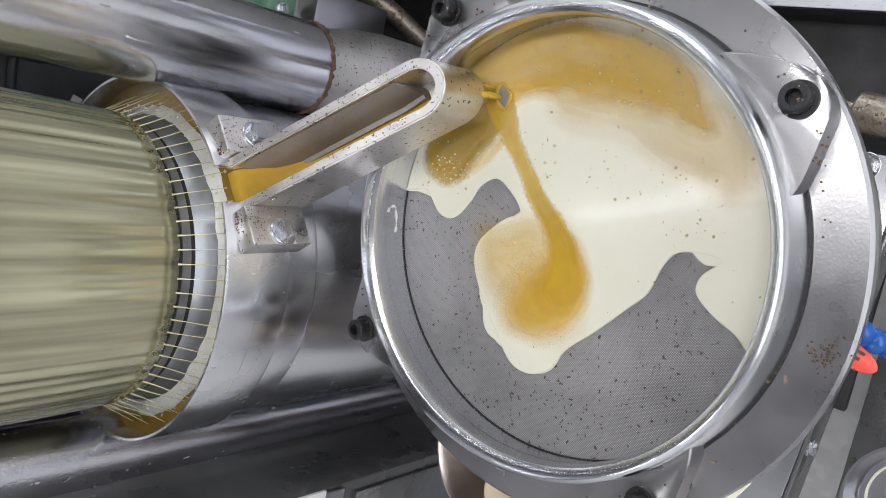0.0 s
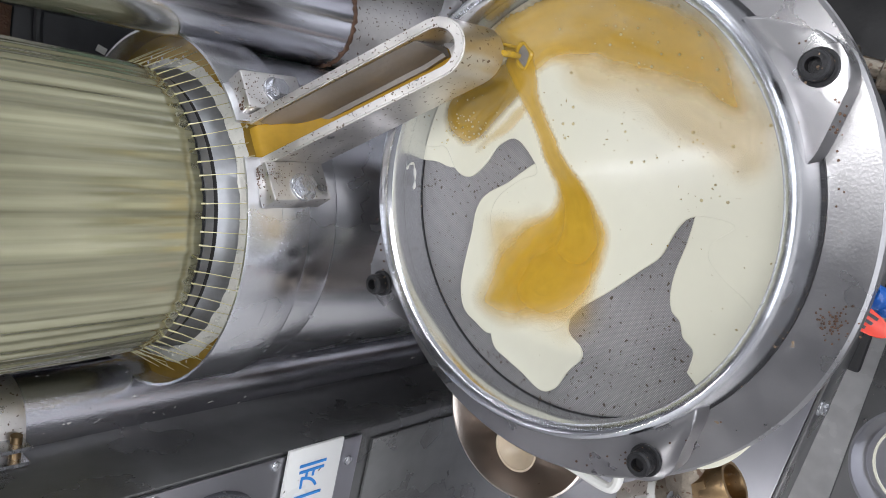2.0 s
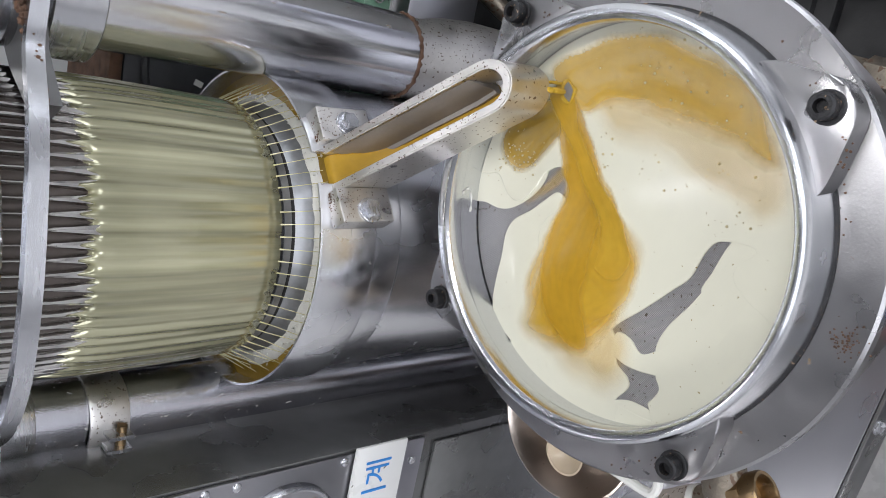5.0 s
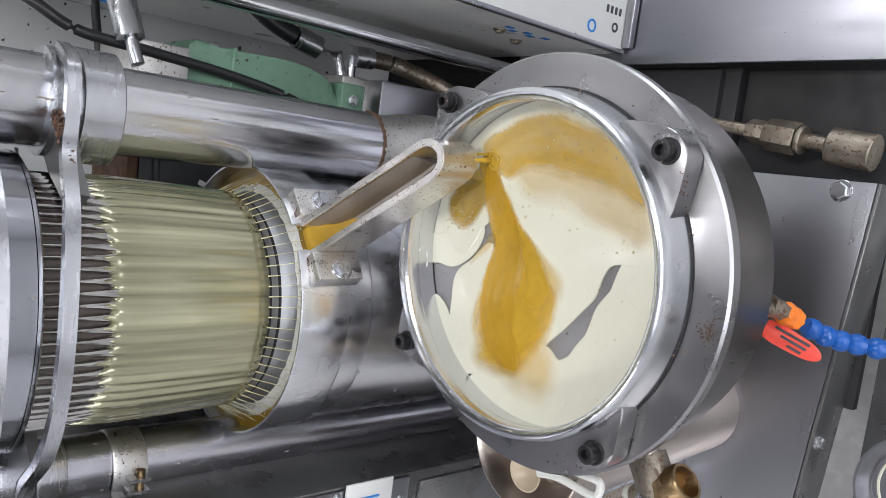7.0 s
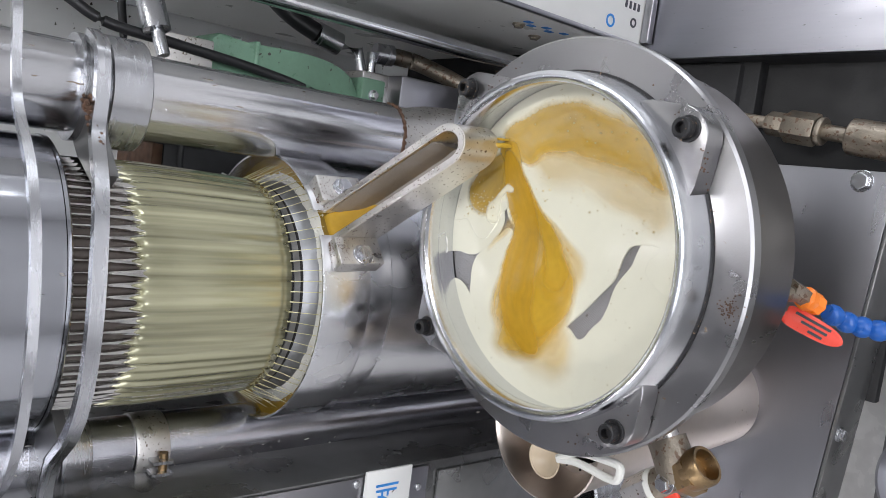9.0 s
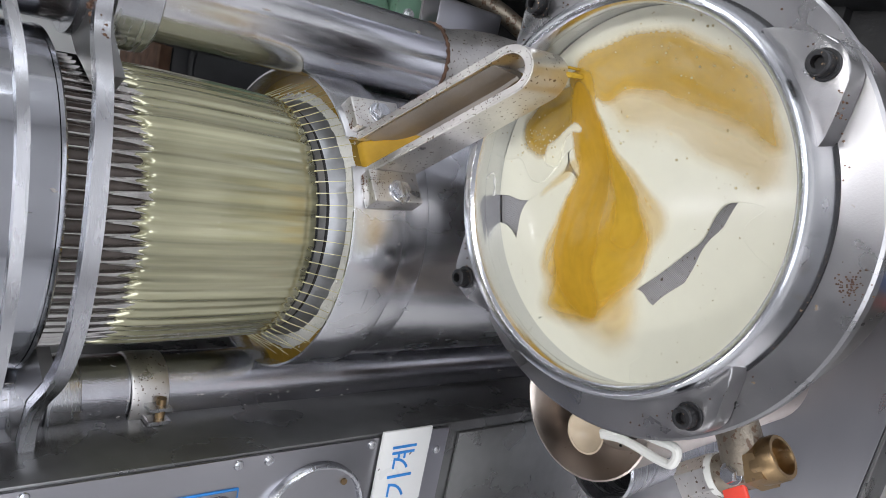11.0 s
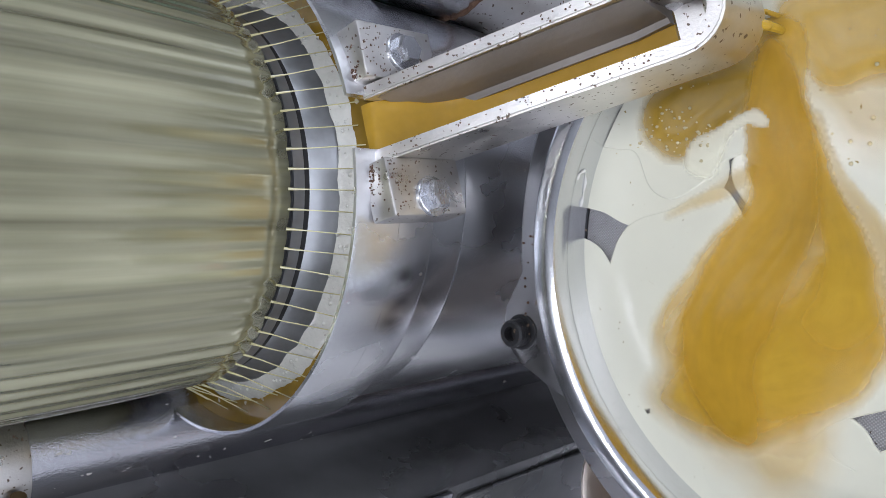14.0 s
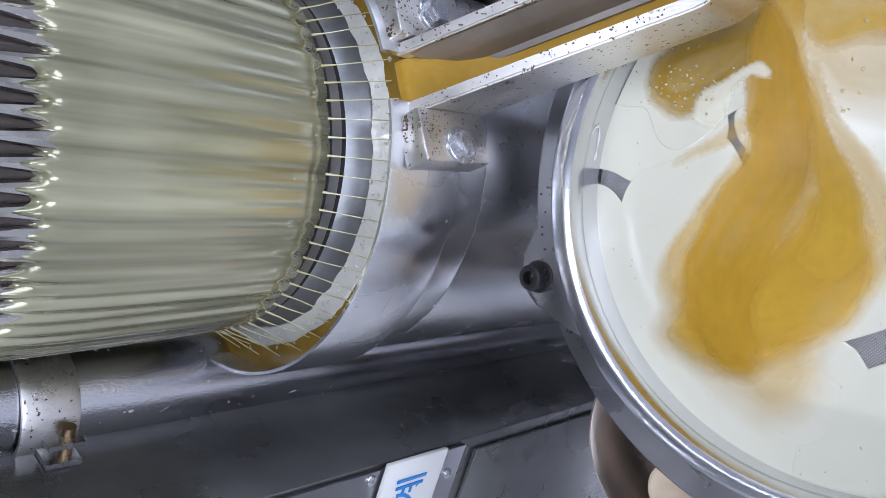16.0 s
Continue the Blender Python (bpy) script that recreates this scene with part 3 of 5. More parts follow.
bm = bmesh.new()
o, i_ = spout_outline(WO, -0.0105), spout_outline(WI, -0.0105)
top = lambda x: 0.862 - 0.318 * max(0, x)
bot = lambda x: 0.820 - 0.285 * max(0, x)
flr = lambda x: bot(x) + 0.0038
ot = [bm.verts.new((x, y, top(x))) for x, y in o]
ob_ = [bm.verts.new((x, y, bot(x))) for x, y in o]
it = [bm.verts.new((x, y, top(x))) for x, y in i_]
ib = [bm.verts.new((x, y, bot(x))) for x, y in i_]
for k in range(len(o) - 1):
    bm.faces.new((ot[k], ot[k + 1], ob_[k + 1], ob_[k]))
    bm.faces.new((ot[k], ot[k + 1], it[k + 1], it[k]))
    bm.faces.new((it[k], it[k + 1], ib[k + 1], ib[k]))
    bm.faces.new((ib[k], ib[k + 1], ob_[k + 1], ob_[k]))
for k in (0, -1):
    bm.faces.new((ot[k], it[k], ib[k], ob_[k]))
bmesh.ops.recalc_face_normals(bm, faces=bm.faces[:])
bmesh.ops.bevel(bm, geom=[e for e in bm.edges if all(v in set(ot) | set(it) for v in e.verts) and len(e.link_faces) == 2 and abs((e.verts[0].co - e.verts[1].co).length) > 0.0005 and not ({e.verts[0], e.verts[1]} & set(ot) and {e.verts[0], e.verts[1]} & set(it))], offset=0.0009, segments=2, affect="EDGES")
part("channel", bm, CAST, spout)
bm = prism([(-0.0103, -WI + 0.0001), (LEN - 0.001, -WI + 0.0001), (LEN - 0.001, WI - 0.0001), (-0.0103, WI - 0.0001)], 0, 0.0035)
for v in bm.verts:
    v.co.z += bot(v.co.x) + 0.0002
part("channel_floor", bm, CAST, spout)
bm = bmesh.new()
sl = []
for x, k in ((-0.006, 0.75), (0.004, 1.0), (0.030, 1.0), (LEN - 0.026, 1.0), (LEN - 0.012, 0.8)):
    y0 = WI - 0.0002
    sl.append([bm.verts.new((x, y, z)) for y, z in ((y0, top(x) - 0.005), (y0, flr(x)), (y0 - 0.0088 * k, flr(x)), (y0 - 0.0088 * k, flr(x) + 0.0055), (y0 - 0.0060 * k, flr(x) + 0.0066))])
for p, q in zip(sl, sl[1:]):
    for k in range(5):
        bm.faces.new((p[k], q[k], q[(k + 1) % 5], p[(k + 1) % 5]))
bm.faces.new(sl[0])
bm.faces.new(sl[-1][::-1])
part("inner_slope", bm, DULL, spout)
bm = bmesh.new()
run = [(-0.017, 0.8576), (-0.0115, 0.8562), (-0.006, 0.8490), (0.001, 0.8395), (0.010, 0.8300), (0.026, flr(0.026) + 0.0042), (0.045, flr(0.045) + 0.0036), (0.07, flr(0.07) + 0.003), (0.09, flr(0.09) + 0.0028), (LEN - 0.012, flr(LEN - 0.012) + 0.0014)]
ring = []
for p in smooth_line([(x, z, 0) for x, z in run], 5):
    ring.append([bm.verts.new((p.x, y, p.y + dz)) for y, dz in ((-WI + 0.0002, 0), (0, 0.0004), (WI - 0.0002, 0), (WI - 0.0002, -0.003), (-WI + 0.0002, -0.003))])
for p, q in zip(ring, ring[1:]):
    for k in range(5):
        bm.faces.new((p[k], q[k], q[(k + 1) % 5], p[(k + 1) % 5]))
bm.faces.new(ring[0])
bm.faces.new(ring[-1][::-1])
part("oil_run", bm, AMBER, spout, "amber oil running along the channel")
for s, y0, yb in ((-1, 0.0313, 0.0364), (1, 0.0322, 0.0320)):
    ear = part("ear", box(0.0155, 0.0268, 0.046, pose(-0.0078, s * y0, 0.843), 0.0015), CAST, spout)
    part("hex_bolt", bolt_shape(0.0072, 0.0055, 0.0095, m=pose(-0.0002, s * yb, 0.842, 0, 90, 0)), STEEL, ear)

# ---- filter pan ----
pan = thing("filter_pan", "round steel filter pan full of foaming sesame oil", "filter pan", pose(0, 0, 0))
part("drum", lathe([(0.05, 0.66), (0.12, 0.665), (0.14, 0.675), (0.148, 0.69), (0.150, 0.7555), (0.05, 0.7555)], 160), DRUMSTEEL, pan, "brown drum wall, its shade in the colour")
bm = lathe([(0.1500, 0.7560), (0.1600, 0.7560), (0.1618, 0.758), (0.1618, 0.7665), (0.1600, 0.7685), (0.13, 0.770), (0.128, 0.762), (0.05, 0.759), (0.05, 0.7560)], 160)
bmesh.ops.translate(bm, vec=(0, 0.004, 0), verts=[v for v in bm.verts if math.hypot(v.co.x, v.co.y) > 0.14])
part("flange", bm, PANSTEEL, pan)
bm = lathe([(0.1345, 0.7702), (0.1338, 0.777), (0.1330, 0.786), (0.1322, 0.7945), (0.1312, 0.7985), (0.1296, 0.8005), (0.1282, 0.8010), (0.1262, 0.8012), (0.1240, 0.8008), (0.1222, 0.7992), (0.1216, 0.7965), (0.1217, 0.7885), (0.1228, 0.7868), (0.1245, 0.7850), (0.1262, 0.772), (0.1264, 0.761), (0.130, 0.7702)], 160)
bmesh.ops.translate(bm, vec=(0, 0.003, 0), verts=[v for v in bm.verts if math.hypot(v.co.x, v.co.y) > 0.1278 and v.co.z > 0.769])
part("collar_ring", bm, RIMSTEEL, pan)
part("seam", lathe([(0.1338, 0.7690), (0.1362, 0.7690), (0.1358, 0.7712), (0.1342, 0.7712)], 160, pose(0, 0.003, 0)), BLACK, pan)
part("filter_screen", disc_stack([(0.1263, 0.764), (0.1263, 0.7655)], 96), SCREEN, pan, "grey woven steel filter screen")
part("screen_seal", lathe([(0.1257, 0.7652), (0.1263, 0.7652), (0.1263, 0.7664), (0.1258, 0.7664)], 160), BLACK, pan, "dark seal round the screen")
lug_poly = [(0.128, -0.038), (0.135, -0.034), (0.149, -0.021), (0.159, -0.010), (0.161, 0.002), (0.158, 0.012), (0.149, 0.021), (0.136, 0.034), (0.128, 0.038)]
for a in (-66.5, -156.5, 23.5, 113.5):
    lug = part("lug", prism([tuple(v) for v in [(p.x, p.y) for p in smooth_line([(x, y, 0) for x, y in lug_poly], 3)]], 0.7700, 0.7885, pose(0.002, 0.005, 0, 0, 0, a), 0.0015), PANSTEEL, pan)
    part("socket_bolt", bolt_shape(0.0068, 0.0085, 0.0088, 0.0036, m=pose(0.002, 0.005, 0, 0, 0, a) @ pose(0.1495, 0, 0.7885)), BLACK, lug, "black socket-head bolt")


# ---- oil and foam on the screen ----
WALL = 0.1262


def arc(a0, a1, k=24, r=WALL):
    return [(r * math.cos(radians(a)), r * math.sin(radians(a))) for a in np.linspace(a0, a1, k)]


def shore(pts, per=5):
    """A smooth edge through points in millimetres."""
    return [(p.x, p.y) for p in smooth_line([(x / 1000, y / 1000, 0) for x, y in pts], per)]


from mathutils import geometry


def foam_piece(outline, z0, z1, label):
    bm = bmesh.new()
    k = len(outline)
    lo = [bm.verts.new((x, y, z0)) for x, y in outline]
    mid = [bm.verts.new((x, y, z1 - 0.0005)) for x, y in outline]
    c = Vector((sum(x for x, y in outline) / k, sum(y for x, y in outline) / k))
    hi = []
    for i, (x, y) in enumerate(outline):
        (ax, ay), (bx, by) = outline[i - 1], outline[(i + 1) % k]
        t = Vector((bx - ax, by - ay))
        t = t.normalized() if t.length > 1e-9 else Vector((1, 0))
        hi.append(bm.verts.new((x - t.y * 0.0006, y + t.x * 0.0006, z1)))
    for i in range(k):
        j = (i + 1) % k
        bm.faces.new((lo[i], lo[j], mid[j], mid[i]))
        bm.faces.new((mid[i], mid[j], hi[j], hi[i]))
    flat = [Vector((v.co.x, v.co.y)) for v in hi]
    tri = geometry.delaunay_2d_cdt(flat, [], [list(range(k))], 1, 1e-7)
    ids = {i: hi[src[0]] for i, src in enumerate(tri[3]) if src}
    for f in tri[2]:
        if all(i in ids for i in f) and len({ids[i] for i in f}) == 3:
            try:
                bm.faces.new([ids[i] for i in f])
            except ValueError:
                pass
    return solo("foam_sheet", bm, FOAM, label, "foam", group="sheets of foam", smooth=18)


edge = [(35, 112), (34, 103), (19, 94), (15, 82), (24, 69), (34, 60), (38, 47), (28, 36), (17, 31), (13, 43), (2, 60), (-12, 66), (-33, 61), (-54, 51), (-74, 40), (-80, 26),
        (-76, 12), (-64, 1), (-52, -18), (-38, -38), (-29, -50), (-14, -59), (-7, -69), (-11, -89), (-19, -79), (-28, -76), (-39, -84), (-49, -96), (-58, -102)]
foam_piece(shore(edge) + arc(-119.5, 73.5, 60), 0.7657, 0.7674, "broad sheet of cream sesame foam over the screen")
foam_near = foam_piece(shore([(-20, -90), (-31, -68), (-42, -55), (-53, -42), (-63, -28), (-72, -19), (-80, -15), (-87, -16), (-95, -13), (-104, -14), (-112, -5)]) + arc(183, 248, 24), 0.7657, 0.7672, "cream foam creeping along the pan's wall")
foam_low = foam_piece(shore([(-50, 20), (-70, 8), (-84, 8), (-92, 0), (-99, -1), (-108, 8), (-120, 17), (-123, 28), (-114, 42), (-107, 54), (-101, 63), (-90, 66), (-70, 62), (-52, 46), (-50, 20)])[:-1][::-1], 0.7657, 0.7671, "tongue of cream foam running over the screen")
foam_far = foam_piece(shore([(10, 26), (21, 36), (16, 48), (9, 60), (2, 76), (-8, 84), (-24, 88), (-44, 94), (-60, 97), (-74, 94), (-82, 84), (-88, 72), (-80, 50), (-44, 30), (-10, 22), (10, 26)])[:-1], 0.7657, 0.7670, "lobe of cream foam spreading to the far wall")
foam_inner = foam_piece(shore([(1, -80), (-7, -71), (-16, -65), (-25, -60), (-34, -54), (-40, -56), (-43, -64), (-44, -80), (-30, -96), (-4, -96), (1, -80)])[:-1], 0.7657, 0.76715, "small rounded lobe of cream foam")
foam_corner = foam_piece(shore([(-50, 60), (-60, 84), (-72, 96), (-86, 94), (-104, 86), (-118, 64), (-116, 46), (-96, 40), (-70, 40), (-50, 60)])[:-1], 0.7657, 0.76695, "lobe of cream foam closing the pan's corner")
foam_lobe = foam_piece(shore([(48, 62), (30, 58), (17, 66), (9, 78), (4, 92), (4, 104), (8, 116), (12, 131), (34, 127), (48, 104), (50, 62)])[:-1], 0.7657, 0.76685, "rounded lobe of cream foam under the spout")
foam_fill = foam_piece(shore([(12, 26), (30, 28), (42, 42), (38, 54), (27, 53), (16, 45), (6, 50), (0, 40), (4, 30)]), 0.7657, 0.7669, "small tongue of cream foam closing a gap")

foam_close = foam_piece(shore([(-4, -92), (-8, -78), (-13, -70), (-22, -64), (-35, -49), (-50, -40), (-63, -30), (-71, -18), (-73, -9), (-65, -2), (-62, 8), (-74, 13), (-82, 2), (-85, -14), (-84, -32), (-76, -47), (-58, -63), (-38, -76), (-18, -88)]), 0.7657, 0.76722, "curved lobe of cream foam narrowing the bare screen")
foam_toe = foam_piece(shore([(-80, 4), (-90, 7), (-100, 2), (-105, -12), (-104, -26), (-96, -34), (-87, -28), (-84, -14)]), 0.7657, 0.76717, "toe of cream foam closing the last gap by the wall")
foam_brim = foam_piece(shore([(-17, 127), (-20, 118), (-28, 110), (-40, 104), (-56, 100), (-76, 96), (-92, 84), (-104, 74), (-110, 80), (-92, 100), (-64, 118), (-36, 129), (-22, 131)]), 0.7657, 0.76712, "thin band of cream foam along the wall")
foam_edge = foam_piece(shore([(-80, 72), (-96, 54), (-107, 32), (-112, 8), (-110, -14), (-120, -38), (-128, -20), (-131, 10), (-124, 44), (-106, 78), (-94, 92)]), 0.7657, 0.76708, "narrow rim of cream foam against the wall")


def oil_swirl(label, stations, z, wobble=3.0, strength=1.0, mt=SWIRL, name="oil_swirl"):
    """A patch of clear oil in the foam, thinning out at its edge. Stations along the edge: x, y and softness in millimetres."""
    pts = smooth_line([Vector(p) for p in stations], 10, True)
    xs, ys, ws = (np.array([p[i] for p in pts]) for i in range(3))
    xn, yn = np.roll(xs, -1), np.roll(ys, -1)
    step, pad = 1.4, 14
    x0, x1, y0, y1 = xs.min() - pad, xs.max() + pad, ys.min() - pad, ys.max() + pad
    bm = bmesh.new()
    layer, deep = bm.verts.layers.float.new("oil"), bm.verts.layers.float.new("rim")
    nx, ny = int((x1 - x0) / step) + 1, int((y1 - y0) / step) + 1
    verts = {}
    for i in range(nx):
        for j in range(ny):
            x, y = x0 + i * step, y0 + j * step
            if x * x + y * y > (WALL * 1000 + 8) ** 2:
                continue
            wx = x + wobble * noise.noise((x * 0.03, y * 0.03, z * 9000)) + 0.4 * wobble * noise.noise((x * 0.08, y * 0.08, 3.0))
            wy = y + wobble * noise.noise((x * 0.03, y * 0.03, z * 7000 + 5)) + 0.4 * wobble * noise.noise((x * 0.08, y * 0.08, 7.0))
            dist = np.hypot(xs - wx, ys - wy)
            k = int(dist.argmin())
            inside = (((ys > wy) != (yn > wy)) & (wx < (xn - xs) * (wy - ys) / (yn - ys + 1e-9) + xs)).sum() % 2
            d = -dist[k] if inside else dist[k]
            f = min(1.0, max(0.0, 0.5 - d / ws[k]))
            f = f * f * (3 - 2 * f)
            if f > 0.004:
                v = bm.verts.new((x / 1000, y / 1000, z))
                v[layer], v[deep] = f * strength, d * 0.05
                verts[i, j] = v
    for (i, j), v in verts.items():
        q = [verts.get(k) for k in ((i, j), (i + 1, j), (i + 1, j + 1), (i, j + 1))]
        if all(q):
            bm.faces.new(q)
    ob = solo(name, bm, mt, label, "foam" if mt == WISP else "oil", group="wisps of foam" if mt == WISP else "swirls of clear oil", smooth=60)
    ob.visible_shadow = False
    return ob


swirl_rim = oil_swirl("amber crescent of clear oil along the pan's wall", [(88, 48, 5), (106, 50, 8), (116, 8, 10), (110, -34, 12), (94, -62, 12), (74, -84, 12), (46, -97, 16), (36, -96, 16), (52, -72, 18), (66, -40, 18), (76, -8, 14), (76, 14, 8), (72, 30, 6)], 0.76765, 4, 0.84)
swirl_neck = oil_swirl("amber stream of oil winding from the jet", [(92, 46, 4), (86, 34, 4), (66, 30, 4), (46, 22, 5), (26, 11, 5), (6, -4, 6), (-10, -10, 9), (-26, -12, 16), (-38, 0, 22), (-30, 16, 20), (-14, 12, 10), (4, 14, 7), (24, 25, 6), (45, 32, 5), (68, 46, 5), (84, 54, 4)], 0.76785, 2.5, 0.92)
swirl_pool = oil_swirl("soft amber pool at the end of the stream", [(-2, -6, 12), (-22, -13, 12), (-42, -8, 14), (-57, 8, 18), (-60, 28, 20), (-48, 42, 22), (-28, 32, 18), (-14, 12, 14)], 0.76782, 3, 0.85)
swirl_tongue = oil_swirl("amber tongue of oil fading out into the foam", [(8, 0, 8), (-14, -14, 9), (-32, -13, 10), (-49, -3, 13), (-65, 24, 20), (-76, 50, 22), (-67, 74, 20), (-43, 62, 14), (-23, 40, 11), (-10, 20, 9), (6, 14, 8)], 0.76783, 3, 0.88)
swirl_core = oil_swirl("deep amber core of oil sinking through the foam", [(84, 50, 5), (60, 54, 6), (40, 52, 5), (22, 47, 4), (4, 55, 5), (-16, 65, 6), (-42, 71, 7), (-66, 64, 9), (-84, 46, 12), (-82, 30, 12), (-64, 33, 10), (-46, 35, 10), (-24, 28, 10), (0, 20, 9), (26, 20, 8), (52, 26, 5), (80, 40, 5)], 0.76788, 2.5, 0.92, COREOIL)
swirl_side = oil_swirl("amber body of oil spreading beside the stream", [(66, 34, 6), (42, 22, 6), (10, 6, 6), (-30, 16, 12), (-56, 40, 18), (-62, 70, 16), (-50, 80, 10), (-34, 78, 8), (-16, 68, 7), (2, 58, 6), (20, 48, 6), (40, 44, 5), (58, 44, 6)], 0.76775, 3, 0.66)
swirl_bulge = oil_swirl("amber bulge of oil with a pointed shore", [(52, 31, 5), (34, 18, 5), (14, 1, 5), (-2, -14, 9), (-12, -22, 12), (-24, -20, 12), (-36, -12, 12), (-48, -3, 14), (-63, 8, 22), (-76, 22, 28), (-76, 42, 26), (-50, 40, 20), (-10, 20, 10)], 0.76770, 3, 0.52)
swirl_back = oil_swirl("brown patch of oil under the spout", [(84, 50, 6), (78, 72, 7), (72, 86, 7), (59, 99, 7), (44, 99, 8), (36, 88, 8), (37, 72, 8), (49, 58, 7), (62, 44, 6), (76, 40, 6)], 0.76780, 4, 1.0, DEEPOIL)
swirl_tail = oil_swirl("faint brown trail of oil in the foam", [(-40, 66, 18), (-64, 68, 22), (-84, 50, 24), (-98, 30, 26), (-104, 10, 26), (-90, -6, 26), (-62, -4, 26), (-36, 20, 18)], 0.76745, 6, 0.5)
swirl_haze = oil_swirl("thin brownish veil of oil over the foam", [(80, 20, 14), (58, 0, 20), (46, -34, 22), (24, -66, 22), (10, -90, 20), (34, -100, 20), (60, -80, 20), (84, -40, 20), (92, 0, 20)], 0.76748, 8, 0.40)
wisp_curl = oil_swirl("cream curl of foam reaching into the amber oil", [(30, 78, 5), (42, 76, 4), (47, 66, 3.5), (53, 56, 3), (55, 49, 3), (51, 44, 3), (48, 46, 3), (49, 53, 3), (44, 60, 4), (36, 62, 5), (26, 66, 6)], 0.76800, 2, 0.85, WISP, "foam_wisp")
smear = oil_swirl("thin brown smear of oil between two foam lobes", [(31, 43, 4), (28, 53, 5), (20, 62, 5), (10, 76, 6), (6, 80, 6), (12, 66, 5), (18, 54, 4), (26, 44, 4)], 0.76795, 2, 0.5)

drip = [(80.7, 0.7850, 0.1240), (79.4, 0.7824, 0.1244), (79.05, 0.7775, 0.1251), (81.5, 0.7748, 0.1255), (85.0, 0.7738, 0.1256), (87.0, 0.7748, 0.1255)]
solo("dried_drip", sweep(smooth_line([(r * math.cos(radians(a)), r * math.sin(radians(a)), z) for a, z, r in drip], 5), lambda t: circle(0.0006 + 0.0004 * math.sin(t * 23), 6)), WISPDRY, "thin hooked drip of dried foam on the pan's wall", "dried foam")

# bubbles
bm = bmesh.new()
rnd = random.Random(11)
for _ in range(150):
    while True:
        a, r = rnd.uniform(0, 2 * math.pi), WALL * math.sqrt(rnd.uniform(0, 0.95))
        x, y = r * math.cos(a), r * math.sin(a)
        if (x > 0.02 and y < 0.02) or (y > 0.07 and x > 0.03) or (x > 0 and y < -0.06):
            break
    q = rnd.choice((0.0002, 0.00025, 0.0003, 0.0003, 0.0004, 0.0005, 0.0007, 0.0009))
    lathe([(q, 0.7675), (q * 0.8, 0.768 + q * 0.35), (q * 0.3, 0.768 + q * 0.6), (0, 0.768 + q * 0.65)], 8, pose(x, y, 0), bm, closed=False)
for _ in range(70):
    x, y, q = rnd.gauss(0.046, 0.009), rnd.gauss(0.086, 0.010), rnd.choice((0.0003, 0.0004, 0.0005, 0.0006, 0.0008))
    if math.hypot(x, y) < 0.113 and x > 0.036:
        lathe([(q, 0.7675), (q * 0.8, 0.7682 + q * 0.35), (q * 0.3, 0.7682 + q * 0.6), (0, 0.7682 + q * 0.65)], 8, pose(x, y, 0), bm, closed=False)
solo("foam_bubbles", bm, BUBBLE, "small dark bubbles scattered on the foam", "bubbles", kind="stuff", smooth=80)

jet = bmesh.new()
sweep(smooth_line([(0.0885, 0.056, 0.790), (0.0882, 0.0485, 0.784), (0.0880, 0.0450, 0.776), (0.0878, 0.0440, 0.7672)], 5), lambda t: circle(0.0026 - 0.0008 * t, 10), jet)
sweep([Vector((0.093, 0.052, 0.788)), Vector((0.0935, 0.047, 0.778)), Vector((0.0935, 0.0460, 0.7672))], lambda t: circle(0.0011, 8), jet)
solo("oil_jet", jet, JET, "thin jet of amber oil falling from the spout", "oil jet", kind="stuff")
hollow = [(0.0875 + (0.0062 + 0.0014 * math.sin(2 * a + 1)) * math.cos(a), 0.0405 + (0.0050 + 0.0008 * math.sin(3 * a)) * math.sin(a)) for a in np.linspace(0, 2 * math.pi, 40, endpoint=False)]
bare_patch = solo("bare_patch", prism(hollow, 0.7660, 0.76802), SCREEN, "bare patch of grey screen where the jet parts the oil", "screen patch", kind="stuff")
bm = bmesh.new()
sweep([Vector((x * 1.0, y, 0.7682)) for x, y in hollow + hollow[:1]], lambda t: circle(0.0011 + 0.0005 * math.sin(t * 19), 8), bm, caps=False)
splash_ridge = solo("splash_ridge", bm, JET, "raised ring of oil where the jet lands", "oil ripple", kind="stuff")

bm = bmesh.new()
rnd = random.Random(21)
for a in (-66.5, -156.5, 23.5, 113.5):
    for _ in range(46):
        r, da = rnd.gauss(0.142, 0.005), rnd.gauss(-5, 9)
        if abs(r - 0.1495) < 0.011 and abs(da) < 4.5 or r < 0.140:
            continue
        x, y = r * math.cos(radians(a + da)), r * math.sin(radians(a + da))
        bmesh.ops.create_icosphere(bm, subdivisions=1, radius=rnd.uniform(0.0003, 0.0008), matrix=pose(x, y, 0.7888))
for _ in range(60):
    x, q = rnd.uniform(0.0, LEN), rnd.choice((-1, 1)) * 0.0150 + rnd.uniform(-0.0022, 0.0022)
    p = SP @ Vector((x, q, top(x)))
    bmesh.ops.create_icosphere(bm, subdivisions=1, radius=rnd.uniform(0.0002, 0.0005), matrix=Matrix.Translation(p))
for _ in range(70):
    p = Vector((rnd.gauss(-0.055, 0.0045), rnd.gauss(-0.138, 0.0035), 0.7695))
    bmesh.ops.create_icosphere(bm, subdivisions=1, radius=rnd.uniform(0.0003, 0.0007), matrix=Matrix.Translation(p))
